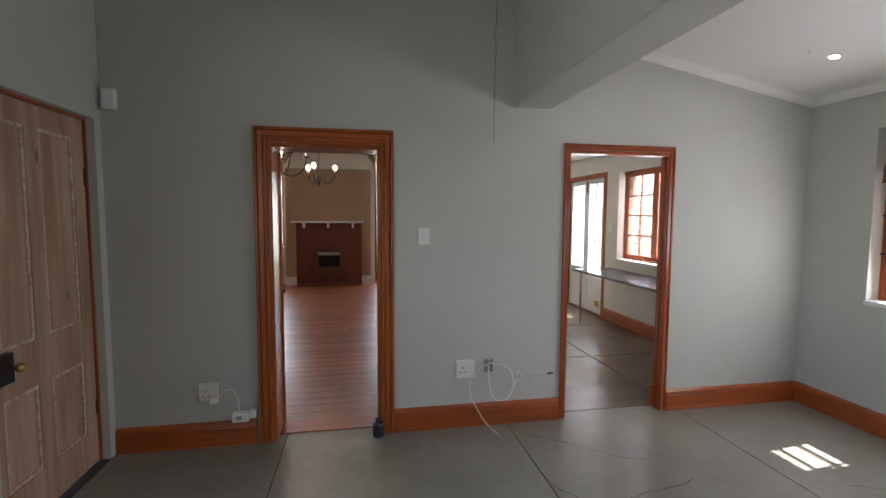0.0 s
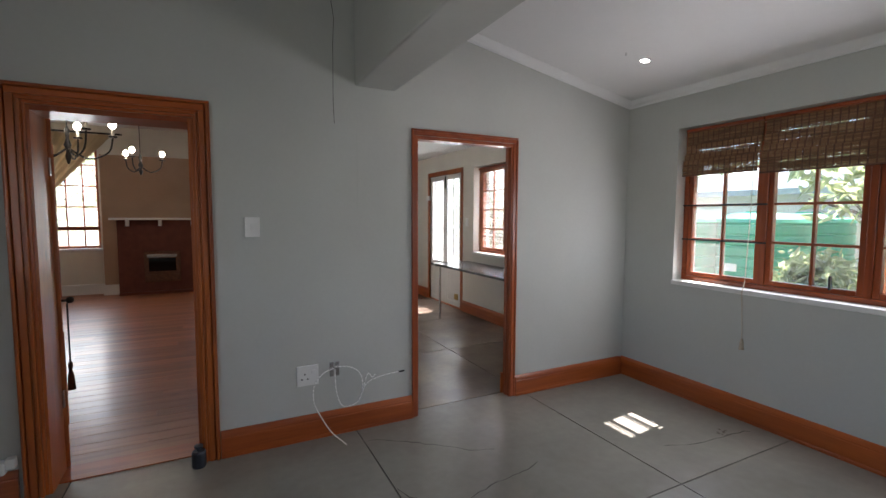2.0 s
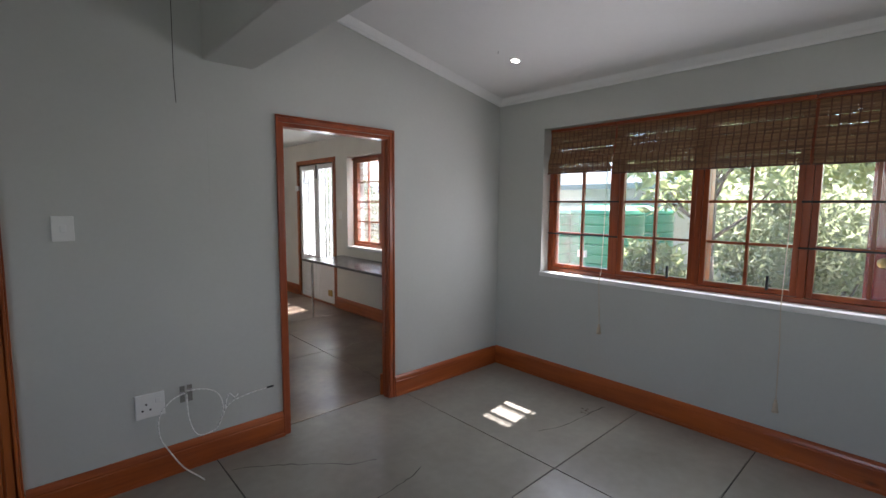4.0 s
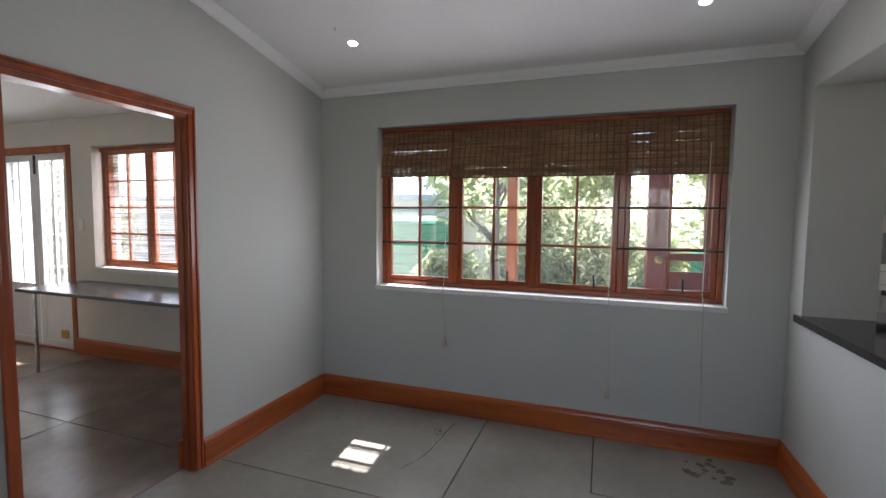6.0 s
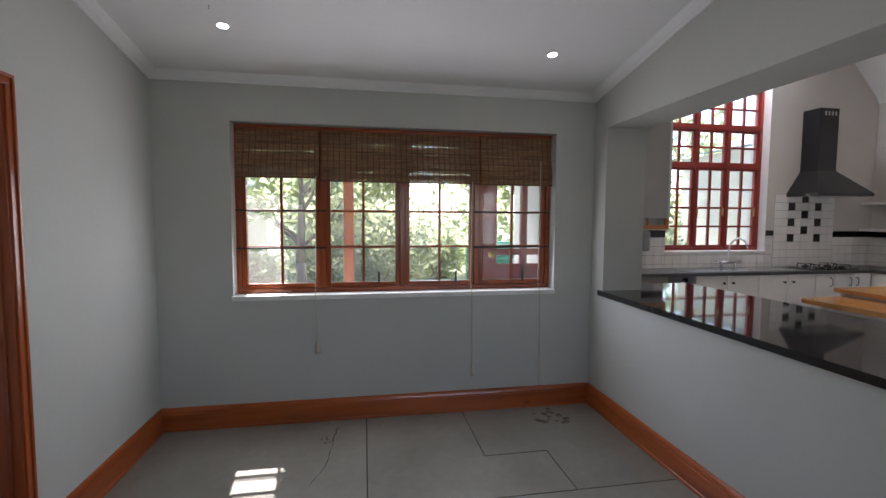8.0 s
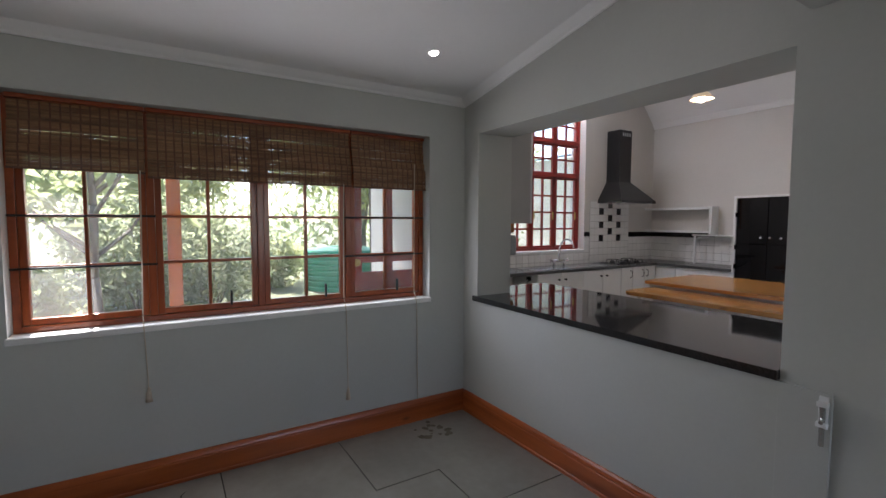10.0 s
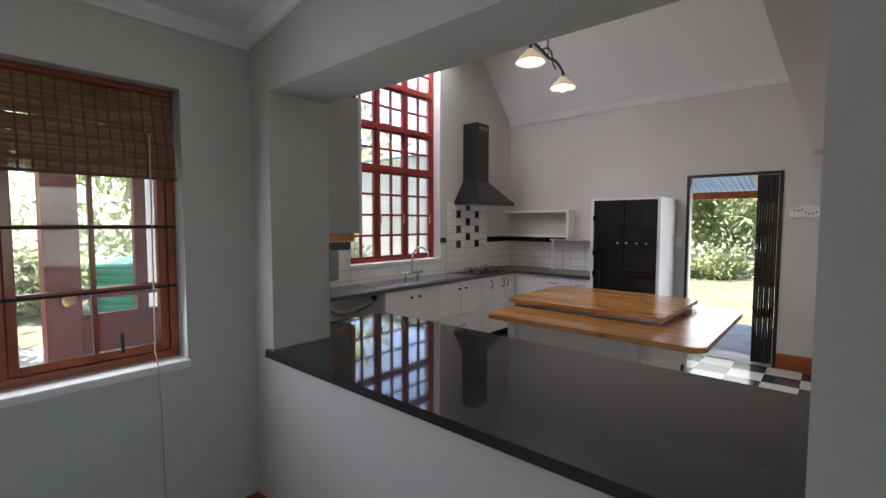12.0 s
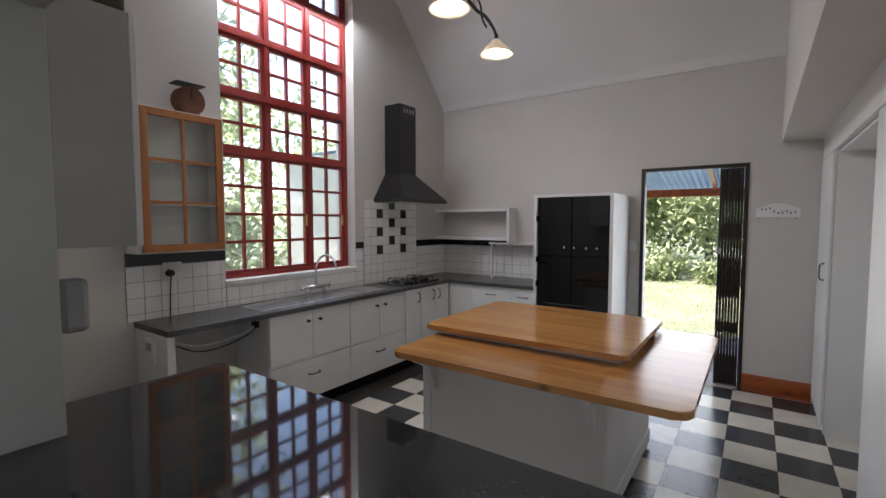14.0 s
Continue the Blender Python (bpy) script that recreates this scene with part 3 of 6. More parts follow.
part("lining", box(B(), -0.572, 0.107, YD - 0.004, 3.452, 1.976, 2.004), PINE_X, door_1)
# the open leaf stands in the lounge, hinged on the west lining
leafd = part("door_leaf", box(B(), -0.598, -0.556, 3.462, 4.18, 0.012, 1.985, 0.003), PINE_Z, door_1, "open pine door leaf")
bm = B()
for y0, y1, z0, z1 in ((3.56, 3.79, 0.22, 0.78), (3.86, 4.09, 0.22, 0.78), (3.56, 3.79, 0.98, 1.86), (3.86, 4.09, 0.98, 1.86)):
    box(bm, -0.557, -0.550, y0, y1, z0, z1, 0.003)
part("raised_panels", bm, PINE_Z, leafd)
bm = tube(B(), (-0.556, 4.12, 0.88), (-0.515, 4.12, 0.88), 0.008)
bmesh.ops.create_icosphere(bm, subdivisions=2, radius=0.024, matrix=Matrix.Translation((-0.505, 4.12, 0.88)))
part("door_knob", bm, IRON, leafd, "black iron knob", True)
HINGE = Matrix.Translation((-0.598, 3.462, 0))
leafd.matrix_basis = HINGE @ pose(0, 0, 0, 0, 0, 14.5) @ HINGE.inverted()
for z in (0.42, 1.72):
    part("hinge", box(B(), -0.574, -0.562, 3.44, 3.475, z - 0.05, z + 0.05, 0.002), STEEL, door_1, "steel butt hinge")

door_2 = tagged(new("door_2"), "open doorway with slim red mahogany frame", "doorway", kind="structure")
architrave(door_2, 1.505, 2.32, 2.022, YD, -1, 0.042, RED_Z, RED_Y, [(0, 0.7, 0.012), (0.7, 1.0, 0.02)])
for a, b in ((1.49, 1.513), (2.312, 2.335)):
    part("lining", box(B(), a, b, YD - 0.003, YS + 0.003, 0, 2.02), RED_Z, door_2)
part("lining", box(B(), 1.513, 2.312, YD - 0.003, YS + 0.003, 1.995, 2.02), RED_Y, door_2)
part("door_stop", box(B(), 2.304, 2.3125, YD + 0.03, YD + 0.05, 0, 1.995, 0.002), RED_Z, door_2)
part("plinth_block", box(B(), 2.30, 2.36, YS + 0.004, YS + 0.026, 0, 0.17, 0.004), PINE_X, door_2, "pine baseboard end")

# stripped pine door in the west wall
door_3 = tagged(new("door_3"), "closed four-panel stripped pine door with paint residue", "door", kind="structure")
bm = B()
box(bm, -1.66, -1.605, 2.30, 2.316, 0, 2.10)
box(bm, -1.66, -1.605, 3.134, 3.15, 0, 2.10)
box(bm, -1.66, -1.605, 2.316, 3.134, 2.084, 2.10)
part("door_frame", bm, RED_Z, door_3, "dark red frame edge")
DX = -1.615
bm = B()
for y0, y1, z0, z1 in ((2.32, 2.42, 0.01, 2.08), (3.03, 3.13, 0.01, 2.08), (2.655, 2.755, 0.01, 2.08)):
    box(bm, DX - 0.04, DX, y0, y1, z0, z1, 0.002)
for y0, y1 in ((2.42, 2.655), (2.755, 3.03)):
    for z0, z1 in ((0.01, 0.22), (0.67, 0.90), (1.97, 2.08)):
        box(bm, DX - 0.0395, DX - 0.0005, y0, y1, z0, z1)
body = part("door_leaf", bm, OLDPINE, door_3)
for y0, y1 in ((2.42, 2.655), (2.755, 3.03)):
    for z0, z1 in ((0.22, 0.67), (0.90, 1.97)):
        part("panel", box(B(), DX - 0.03, DX - 0.014, y0, y1, z0, z1), OLDPINE, door_3)
        bm = B()
        for a, b, c, d in ((y0, y1, z0, z0 + 0.018), (y0, y1, z1 - 0.018, z1), (y0, y0 + 0.018, z0 + 0.018, z1 - 0.018), (y1 - 0.018, y1, z0 + 0.018, z1 - 0.018)):
            box(bm, DX - 0.014, DX - 0.004, a, b, c, d, 0.003)
        part("moulding", bm, OLDPAINT, door_3, "bead with cream paint residue")
part("rim_lock", box(B(), DX, DX + 0.035, 2.33, 2.45, 0.76, 0.90, 0.006), IRON, door_3, "black iron rim lock")
bm = tube(B(), (DX + 0.03, 2.43, 0.83), (DX + 0.06, 2.43, 0.83), 0.008)
bmesh.ops.create_icosphere(bm, subdivisions=2, radius=0.022, matrix=Matrix.Translation((DX + 0.07, 2.43, 0.83)))
part("door_knob", bm, BRASS, door_3, "brass knob", True)
for z in (0.35, 1.75):
    part("hinge", box(B(), DX - 0.005, DX + 0.004, 3.118, 3.146, z - 0.05, z + 0.05, 0.002), IRON, door_3)


# ---- windows ----
def casement(parent, x, y0, y1, z0, z1, nx, nz, st, mu, material, depth=0.045):
    """A glazed sash in a wall that faces along x; x is its inner face."""
    bm = B()
    for a, b, c, d in ((y0, y0 + st, z0, z1), (y1 - st, y1, z0, z1), (y0 + st, y1 - st, z0, z0 + st), (y0 + st, y1 - st, z1 - st, z1)):
        box(bm, x, x + depth, a, b, c, d, 0.004)
    yy = [y0 + st + (y1 - y0 - 2 * st) * k / nx for k in range(nx + 1)]
    zz = [z0 + st + (z1 - z0 - 2 * st) * k / nz for k in range(nz + 1)]
    for k in yy[1:-1]:
        box(bm, x + 0.006, x + depth - 0.006, k - mu / 2, k + mu / 2, z0 + st, z1 - st, 0.003)
    for k in zz[1:-1]:
        box(bm, x + 0.007, x + depth - 0.007, y0 + st, y1 - st, k - mu / 2, k + mu / 2, 0.003)
    c = part("casement", bm, material, parent)
    for i in range(nx):
        for j in range(nz):
            p = part("pane", box(B(), x + 0.02, x + 0.023, yy[i] + (mu / 2 - 0.001 if i else -0.003), yy[i + 1] - (mu / 2 - 0.001 if i < nx - 1 else -0.003), zz[j] + (mu / 2 - 0.001 if j else -0.003), zz[j + 1] - (mu / 2 - 0.001 if j < nz - 1 else -0.003)), GLASS, c)
            p.visible_shadow = False
    return c


def frame_bars(x0, x1, y0, y1, z0, z1, w):
    bm = B()
    for a, b, c, d in ((y0, y0 + w, z0, z1), (y1 - w, y1, z0, z1), (y0 + w, y1 - w, z0, z0 + w), (y0 + w, y1 - w, z1 - w, z1)):
        box(bm, x0, x1, a, b, c, d, 0.003)
    return bm


window_1 = tagged(new("window_1"), "four-casement red mahogany cottage window", "window", kind="structure")
part("window_frame", frame_bars(3.69, 3.78, 0.325, 2.72, 0.94, 2.16, 0.035), RED_Y, window_1)
YM = [0.36, 0.934, 1.518, 2.11, 2.685]
for k in (1, 2, 3):
    part("mullion", box(B(), 3.692, 3.778, YM[k] - 0.02, YM[k] + 0.02, 0.975, 2.125, 0.003), RED_Z, window_1)
for k in range(4):
    a = YM[k] + (0.021 if k else 0.001)
    b = YM[k + 1] - (0.021 if k < 3 else 0.001)
    casement(window_1, 3.70, a, b, 0.977, 2.123, 2, 4, 0.034, 0.018, RED_Z)
for k, yy in enumerate((2.085, 0.96)):
    bm = B()
    for z in (1.55, 1.275):
        tube(bm, (3.685, yy, z), (3.685, 2.72 if k == 0 else 0.33, z), 0.006)
    part("burglar_bar", bm, IRON, window_1, "slim black steel bar")
part("window_sill", box(B(), XW - 0.012, 3.70, 0.315, 2.73, 0.905, 0.942, 0.006), SILL, window_1, "chalky white plaster sill")
bm = B()
for yy in (1.70, 1.10, 0.55):
    box(bm, 3.675, 3.70, yy - 0.006, yy + 0.006, 1.0, 1.09, 0.003)
part("casement_stay", bm, IRON, window_1, "black iron stay")

window_2 = tagged(new("window_2"), "tall oxblood red kitchen window of many panes", "window", kind="structure")
part("window_frame", frame_bars(5.33, 5.42, -3.27, -1.84, 1.11, 4.16, 0.04), REDPAINT, window_2)
YN = [-3.23, -2.78, -2.33, -1.88]
ZN = [1.15, 2.18, 2.66, 3.155, 3.65, 4.12]
for k in (1, 2):
    part("mullion", box(B(), 5.332, 5.418, YN[k] - 0.018, YN[k] + 0.018, 1.15, 4.12, 0.003), REDPAINT, window_2)
for k in (1, 2, 3, 4):
    part("transom", box(B(), 5.325, 5.425, -3.23, -1.88, ZN[k] - 0.022, ZN[k] + 0.022, 0.003), REDPAINT, window_2)
for k in range(3):
    for j in range(5):
        casement(window_2, 5.345, YN[k] + (0.019 if k else 0.001), YN[k + 1] - (0.019 if k < 2 else 0.001), ZN[j] + (0.023 if j else 0.001), ZN[j + 1] - (0.023 if j < 4 else 0.001), 2, 4 if j == 0 else 2, 0.028, 0.025, REDPAINT)
part("window_sill", box(B(), XK - 0.02, 5.335, -3.28, -1.83, 1.075, 1.112, 0.004), SILL, window_2, "white tiled sill")
for yy in (-2.74, -2.37, -3.2):
    part("casement_handle", box(B(), 5.325, 5.345, yy - 0.008, yy + 0.008, 1.55, 1.66, 0.004), BRASS, window_2, "brass casement fastener")

window_3 = tagged(new("window_3"), "two-casement mahogany study window", "window", kind="structure")
part("window_frame", frame_bars(3.69, 3.78, 4.650, 5.960, 0.93, 2.16, 0.04), RED_Y, window_3)
part("mullion", box(B(), 3.692, 3.778, 5.285, 5.325, 0.97, 2.12, 0.003), RED_Z, window_3)
casement(window_3, 3.70, 4.691, 5.284, 0.971, 2.119, 2, 4, 0.034, 0.018, RED_Z)
casement(window_3, 3.70, 5.326, 5.919, 0.971, 2.119, 2, 4, 0.034, 0.018, RED_Z)
part("window_sill", box(B(), XW - 0.012, 3.70, 4.640, 5.970, 0.895, 0.932, 0.006), SILL, window_3)


# Unseen window, assumed so that the hall lamp has an opening.
window_unseen = tagged(new("window_unseen"), "unseen red framed window assumed in the hall", "window", kind="structure")
part("window_frame", frame_bars(-1.78, -1.70, -0.9, 1.2, 0.9, 2.1, 0.045), RED_Y, window_unseen)
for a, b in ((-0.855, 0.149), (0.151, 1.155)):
    casement(window_unseen, -1.765, a, b, 0.945, 2.055, 2, 4, 0.034, 0.018, RED_Z)


def lounge_window(name, x0, x1, z0, z1, nx, nz, material, label):
    w = tagged(new(name), label, "window", kind="structure")
    bm = B()
    for a, b, c, d in ((x0, x0 + 0.05, z0, z1), (x1 - 0.05, x1, z0, z1), (x0 + 0.05, x1 - 0.05, z0, z0 + 0.05), (x0 + 0.05, x1 - 0.05, z1 - 0.05, z1)):
        box(bm, a, b, 10.5, 10.56, c, d, 0.004)
    for k in range(1, nx):
        x = x0 + (x1 - x0) * k / nx
        box(bm, x - 0.012, x + 0.012, 10.51, 10.55, z0 + 0.05, z1 - 0.05)
    for k in range(1, nz):
        z = z0 + (z1 - z0) * k / nz
        box(bm, x0 + 0.05, x1 - 0.05, 10.512, 10.548, z - 0.012, z + 0.012)
    part("window_frame", bm, material, w)
    p = part("pane", box(B(), x0 + 0.05, x1 - 0.05, 10.526, 10.53, z0 + 0.05, z1 - 0.05), GLASS, w)
    p.visible_shadow = False
    return w


lw = lounge_window("window_4", -2.65, -1.665, 0.84, 2.72, 4, 5, RED_Z, "red framed lounge window with small panes")
part("transom", box(B(), -2.6, -1.715, 10.49, 10.56, 1.17, 1.24), RED_Z, lw)
part("window_sill", box(B(), -2.68, -1.64, 10.38, 10.5, 0.80, 0.842, 0.004), SILL, lw)
lounge_window("door_4", 0.30, 1.35, 0.0, 2.75, 3, 8, IRON, "dark glazed lounge garden door with leaded panes")

# french door of the study
door_5 = tagged(new("door_5"), "white glazed double french door with security bars", "door", kind="structure")
part("door_frame", frame_bars(3.575, 3.70, 6.27, 7.53, -0.05, 2.19, 0.07), PINE_Z, door_5, "orange pine frame")
for y0, y1 in ((6.345, 6.897), (6.903, 7.455)):
    lf = casement(door_5, 3.60, y0, y1, 0.02, 2.115, 2, 1, 0.075, 0.02, WHITE)
    part("bottom_panel", box(B(), 3.605, 3.64, y0 + 0.075, y1 - 0.075, 0.09, 0.70, 0.004), WHITE, lf)
    bm = B()
    for k in range(1, 5):
        yy = y0 + (y1 - y0) * k / 5
        tube(bm, (3.66, yy, 0.68), (3.66, yy, 2.06), 0.011, seg=6)
    for z in (0.9, 1.25, 1.85):
        tube(bm, (3.66, y0 + 0.04, z), (3.66, y1 - 0.04, z), 0.009, seg=6)
    part("security_bars", bm, WHITE, lf, "white steel bars")
part("bolt", box(B(), 3.585, 3.6, 6.87, 6.89, 1.9, 2.1, 0.002), IRON, door_5)
part("latch", box(B(), 3.58, 3.6, 6.44, 6.54, 0.13, 0.22, 0.003), BRASS, door_5)
part("hinge", box(B(), 3.56, 3.6, 7.46, 7.56, 1.72, 1.80, 0.003), WHITE, door_5)


# ---- dining room and hall things ----
def reed_blind(y0, y1, z_bot, seed):
    """A raised woven reed roman blind: stacked folds of thin reeds with upright threads."""
    rnd = random.Random(seed)
    ob = thing("roman_blind", "raised brown woven reed roman blind in the window recess", "blind", "reed blinds")
    part("head_rail", box(B(), 3.655, 3.685, y0, y1, 2.135, 2.158, 0.003), RED_Y, ob)
    folds = [(2.13, 2.0, 3.672), (2.03, 1.925, 3.656), (1.955, 1.865, 3.640), (1.905, z_bot, 3.622)]
    for top, bot, x in folds:
        bm = B()
        z = top
        while z > bot:
            h = rnd.choice((0.006, 0.007, 0.009))
            s = rnd.uniform(-0.0012, 0.0012)
            box(bm, x + s, x + 0.003 + s, y0 + 0.003 + rnd.uniform(0, 0.003), y1 - 0.003 - rnd.uniform(0, 0.003), z - h, z)
            z -= h + rnd.choice((0.0004, 0.0006, 0.0008, 0.0018 if rnd.random() < 0.2 else 0.0006))
        fold = part("fold", bm, REED, ob)
        # Batten's dark colour paints the shadow line below each fold.
        part("batten", box(B(), x - 0.004, x + 0.006, y0 + 0.002, y1 - 0.002, bot - 0.011, bot, 0.001), RUST_AND_SHADOW, fold, "fold batten darkened to give a shadow line")
        bm = B()
        yy = y0 + 0.03
        while yy < y1 - 0.02:
            box(bm, x - 0.0012, x - 0.0002, yy, yy + 0.008, bot, top)
            yy += 0.041
        part("thread", bm, RUST_AND_SHADOW, fold, "brown binding threads")
    return ob


reed_blind(2.125, 2.70, 1.792, 11)
reed_blind(0.925, 2.118, 1.772, 12)
reed_blind(0.335, 0.918, 1.768, 13)


def pull_cord(y, z_end, top, tassel):
    ob = thing("blind_cord", "beige cotton blind cord hanging against the wall", "cord", "blind cords")
    bm = path_tube(B(), [(3.612, y, top), (3.612, y + 0.004, 1.5), (3.60, y + 0.012, 1.0), (3.565, y + 0.008, 0.92), (3.572, y, 0.7), (3.574, y - 0.004, z_end)], 0.0028, 6)
    part("cord", bm, CORD, ob)
    if tassel:
        part("tassel", lathe(B(), [(0.0, 0.03), (0.008, 0.028), (0.009, 0.01), (0.013, 0.0), (0.014, -0.025), (0.018, -0.05), (0.0, -0.05)], (3.572, y - 0.004, z_end), 10), CORD, ob, "knotted brown tassel", True)
    return ob


pull_cord(2.15, 0.56, 1.80, True)
pull_cord(0.99, 0.33, 1.78, True)
pull_cord(0.44, 0.17, 1.95, False)


def wall_plate(name, x0, x1, z0, z1, label, rockers=1, holes=0):
    ob = thing(name, label, "socket" if holes else "switch")
    part("plate", box(B(), x0, x1, YD - 0.012, YD + 0.0005, z0, z1, 0.003), PLASTIC, ob)
    w = (x1 - x0)
    if holes:
        cx, cz = x0 + w * 0.36, z0 + (z1 - z0) * 0.40
        for dx, dz in ((0, 0.024), (-0.018, -0.008), (0.018, -0.008)):
            part("pin_hole", tube(B(), (cx + dx, YD - 0.0128, cz + dz), (cx + dx, YD - 0.0118, cz + dz), 0.0055, seg=10), JOINT, ob)
        part("rocker", box(B(), x1 - 0.045, x1 - 0.02, YD - 0.016, YD - 0.0115, z1 - 0.055, z1 - 0.03, 0.002), PLASTIC, ob)
    else:
        part("rocker", box(B(), x0 + w * 0.36, x1 - w * 0.36, YD - 0.017, YD - 0.0115, (z0 + z1) / 2 - 0.018, (z0 + z1) / 2 + 0.018, 0.003), PLASTIC, ob)
    return ob


wall_plate("light_switch", 0.386, 0.470, 1.33, 1.45, "white plastic light switch on the plaster wall")
wall_plate("wall_socket", -1.058, -0.938, 0.296, 0.432, "square white wall socket with a plug", holes=3)
wall_plate("wall_socket", 0.666, 0.802, 0.360, 0.492, "square white wall socket above the baseboard", holes=3)
ob = thing("charger", "small white plug-in charger with cable on the baseboard", "charger")
part("plug", box(B(), -0.985, -0.94, YD - 0.05, YD - 0.0125, 0.30, 0.345, 0.006), PLASTIC, ob)
bm = path_tube(B(), [(-0.945, 3.175, 0.32), (-0.90, 3.17, 0.385), (-0.845, 3.165, 0.395), (-0.81, 3.165, 0.35), (-0.80, 3.165, 0.27), (-0.815, 3.165, 0.225)], 0.0035, 6)
part("cable", bm, PLASTIC, ob)
part("adaptor", box(B(), -0.85, -0.74, YD - 0.055, YD - 0.005, 0.166, 0.232, 0.008), PLASTIC, ob)
part("prong_cap", box(B(), -0.74, -0.70, YD - 0.05, YD - 0.01, 0.19, 0.245, 0.006), PLASTIC, ob)
part("display", box(B(), -0.822, -0.785, YD - 0.0565, YD - 0.0545, 0.185, 0.212), GREYPLASTIC, ob)

ob = thing("cable_outlet", "bare grey wall outlet with loose white aerial cables", "outlet")
part("back_box", box(B(), 0.876, 0.903, YD - 0.006, YD + 0.0005, 0.395, 0.49, 0.002), STEEL, ob)
part("back_box", box(B(), 0.914, 0.94, YD - 0.006, YD + 0.0005, 0.395, 0.49, 0.002), STEEL, ob)


def arc(pts, n=8):
    """A smooth line through the points."""
    P = [Vector(p) for p in pts]
    P = [P[0]] + P + [P[-1]]
    out = []
    for k in range(1, len(P) - 2):
        for s in range(n):
            t = s / n
            a, b, c, d = P[k - 1:k + 3]
            out.append(0.5 * ((2 * b) + (c - a) * t + (2 * a - 5 * b + 4 * c - d) * t * t + (3 * b - a - 3 * c + d) * t ** 3))
    return out + [P[-2]]


for pts, m_ in (([(0.908, 3.20, 0.44), (0.912, 3.19, 0.3), (0.945, 3.185, 0.20), (1.0, 3.18, 0.185), (1.06, 3.18, 0.21), (1.11, 3.17, 0.32), (1.2, 3.15, 0.365), (1.33, 3.13, 0.385)], PLASTIC),
                ([(0.90, 3.20, 0.45), (0.83, 3.19, 0.43), (0.77, 3.185, 0.36), (0.765, 3.18, 0.25), (0.80, 3.17, 0.165), (0.86, 3.13, 0.06), (0.92, 3.08, 0.006), (0.935, 3.02, 0.006)], PLASTIC),
                ([(0.905, 3.20, 0.46), (1.0, 3.19, 0.45), (1.07, 3.18, 0.40), (1.09, 3.18, 0.30), (1.06, 3.18, 0.215)], PLASTIC),
                ([(1.09, 3.18, 0.27), (1.12, 3.17, 0.39), (1.15, 3.16, 0.365), (1.17, 3.16, 0.38)], PLASTIC)):
    part("cable", path_tube(B(), arc(pts, 4), 0.004, 6), m_, ob, smooth=True)
part("connector", tube(B(), (1.33, 3.13, 0.385), (1.37, 3.12, 0.39), 0.006, seg=8), IRON, ob)

ob = thing("door_weight", "small dark cast iron weight standing as a doorstop", "doorstop", at=(0.105, 3.165, 0))
part("body", lathe(B(), [(0.0, 0.0), (0.036, 0.0), (0.038, 0.006), (0.038, 0.085), (0.032, 0.095), (0.0, 0.095)], (0, 0, 0)), IRONGREY, ob, smooth=False)
part("knob", lathe(B(), [(0.0, 0.095), (0.012, 0.096), (0.012, 0.108), (0.022, 0.113), (0.024, 0.126), (0.0, 0.130)], (0, 0, 0), 16), IRONGREY, ob)

ob = thing("motion_sensor", "white plastic alarm motion sensor in the corner", "sensor")
part("housing", box(B(), -1.535, -1.455, YD - 0.045, YD + 0.0005, 2.165, 2.29, 0.012), PLASTIC, ob)
part("lens", box(B(), -1.52, -1.47, YD - 0.0475, YD - 0.0445, 2.19, 2.235, 0.001), WHITE, ob)

# hairline cracks and a filled chase on the door wall
bm = B()
pts = [(0.935, 3.05), (0.935, 2.86), (0.92, 2.80), (0.935, 2.70), (0.928, 2.55), (0.925, 2.2), (0.93, 2.05)]
for (xa, za), (xb, zb) in zip(pts, pts[1:]):
    vs = [bm.verts.new((xa - 0.0018, YD - 0.001, za)), bm.verts.new((xa + 0.0018, YD - 0.001, za)), bm.verts.new((xb + 0.0018, YD - 0.001, zb)), bm.verts.new((xb - 0.0018, YD - 0.001, zb))]
    bm.faces.new(vs)
struct("trim_wall_crack", bm, JOINT, "thin dark crack in the plaster", "crack")
bm = box(B(), 1.078, 1.083, YD - 0.0012, YD + 0.0005, 1.45, 2.05)
struct("trim_wall_seam", bm, PLASTER, "filled seam in the plaster", "crack")


def downlight(x, y):
    z = zc(x)
    ob = thing("downlight", "small lit recessed downlight in the sloping ceiling", "downlight", "ceiling downlights", at=(x, y, z))
    ob.rotation_euler = (0, math.atan(0.184), 0)
    part("ring", lathe(B(), [(0.027, -0.001), (0.029, -0.006), (0.040, -0.005), (0.042, 0.0), (0.042, 0.004), (0.027, 0.004)], (0, 0, 0)), WHITE, ob)
    part("lamp", lathe(B(), [(0.0, -0.003), (0.027, -0.002), (0.027, 0.003)], (0, 0, 0)), SPOT, ob)
    return ob


for x, y in ((3.0, 2.58), (3.05, 0.605), (1.9, 2.58), (1.9, 0.605)):
    downlight(x, y)
ob = thing("ceiling_hook", "tiny screw hook in the dining ceiling", "hook")
part("shank", tube(B(), (2.83, 2.6, zc(2.83) - 0.02), (2.83, 2.6, zc(2.83) + 0.01), 0.004, seg=8), STEEL, ob)

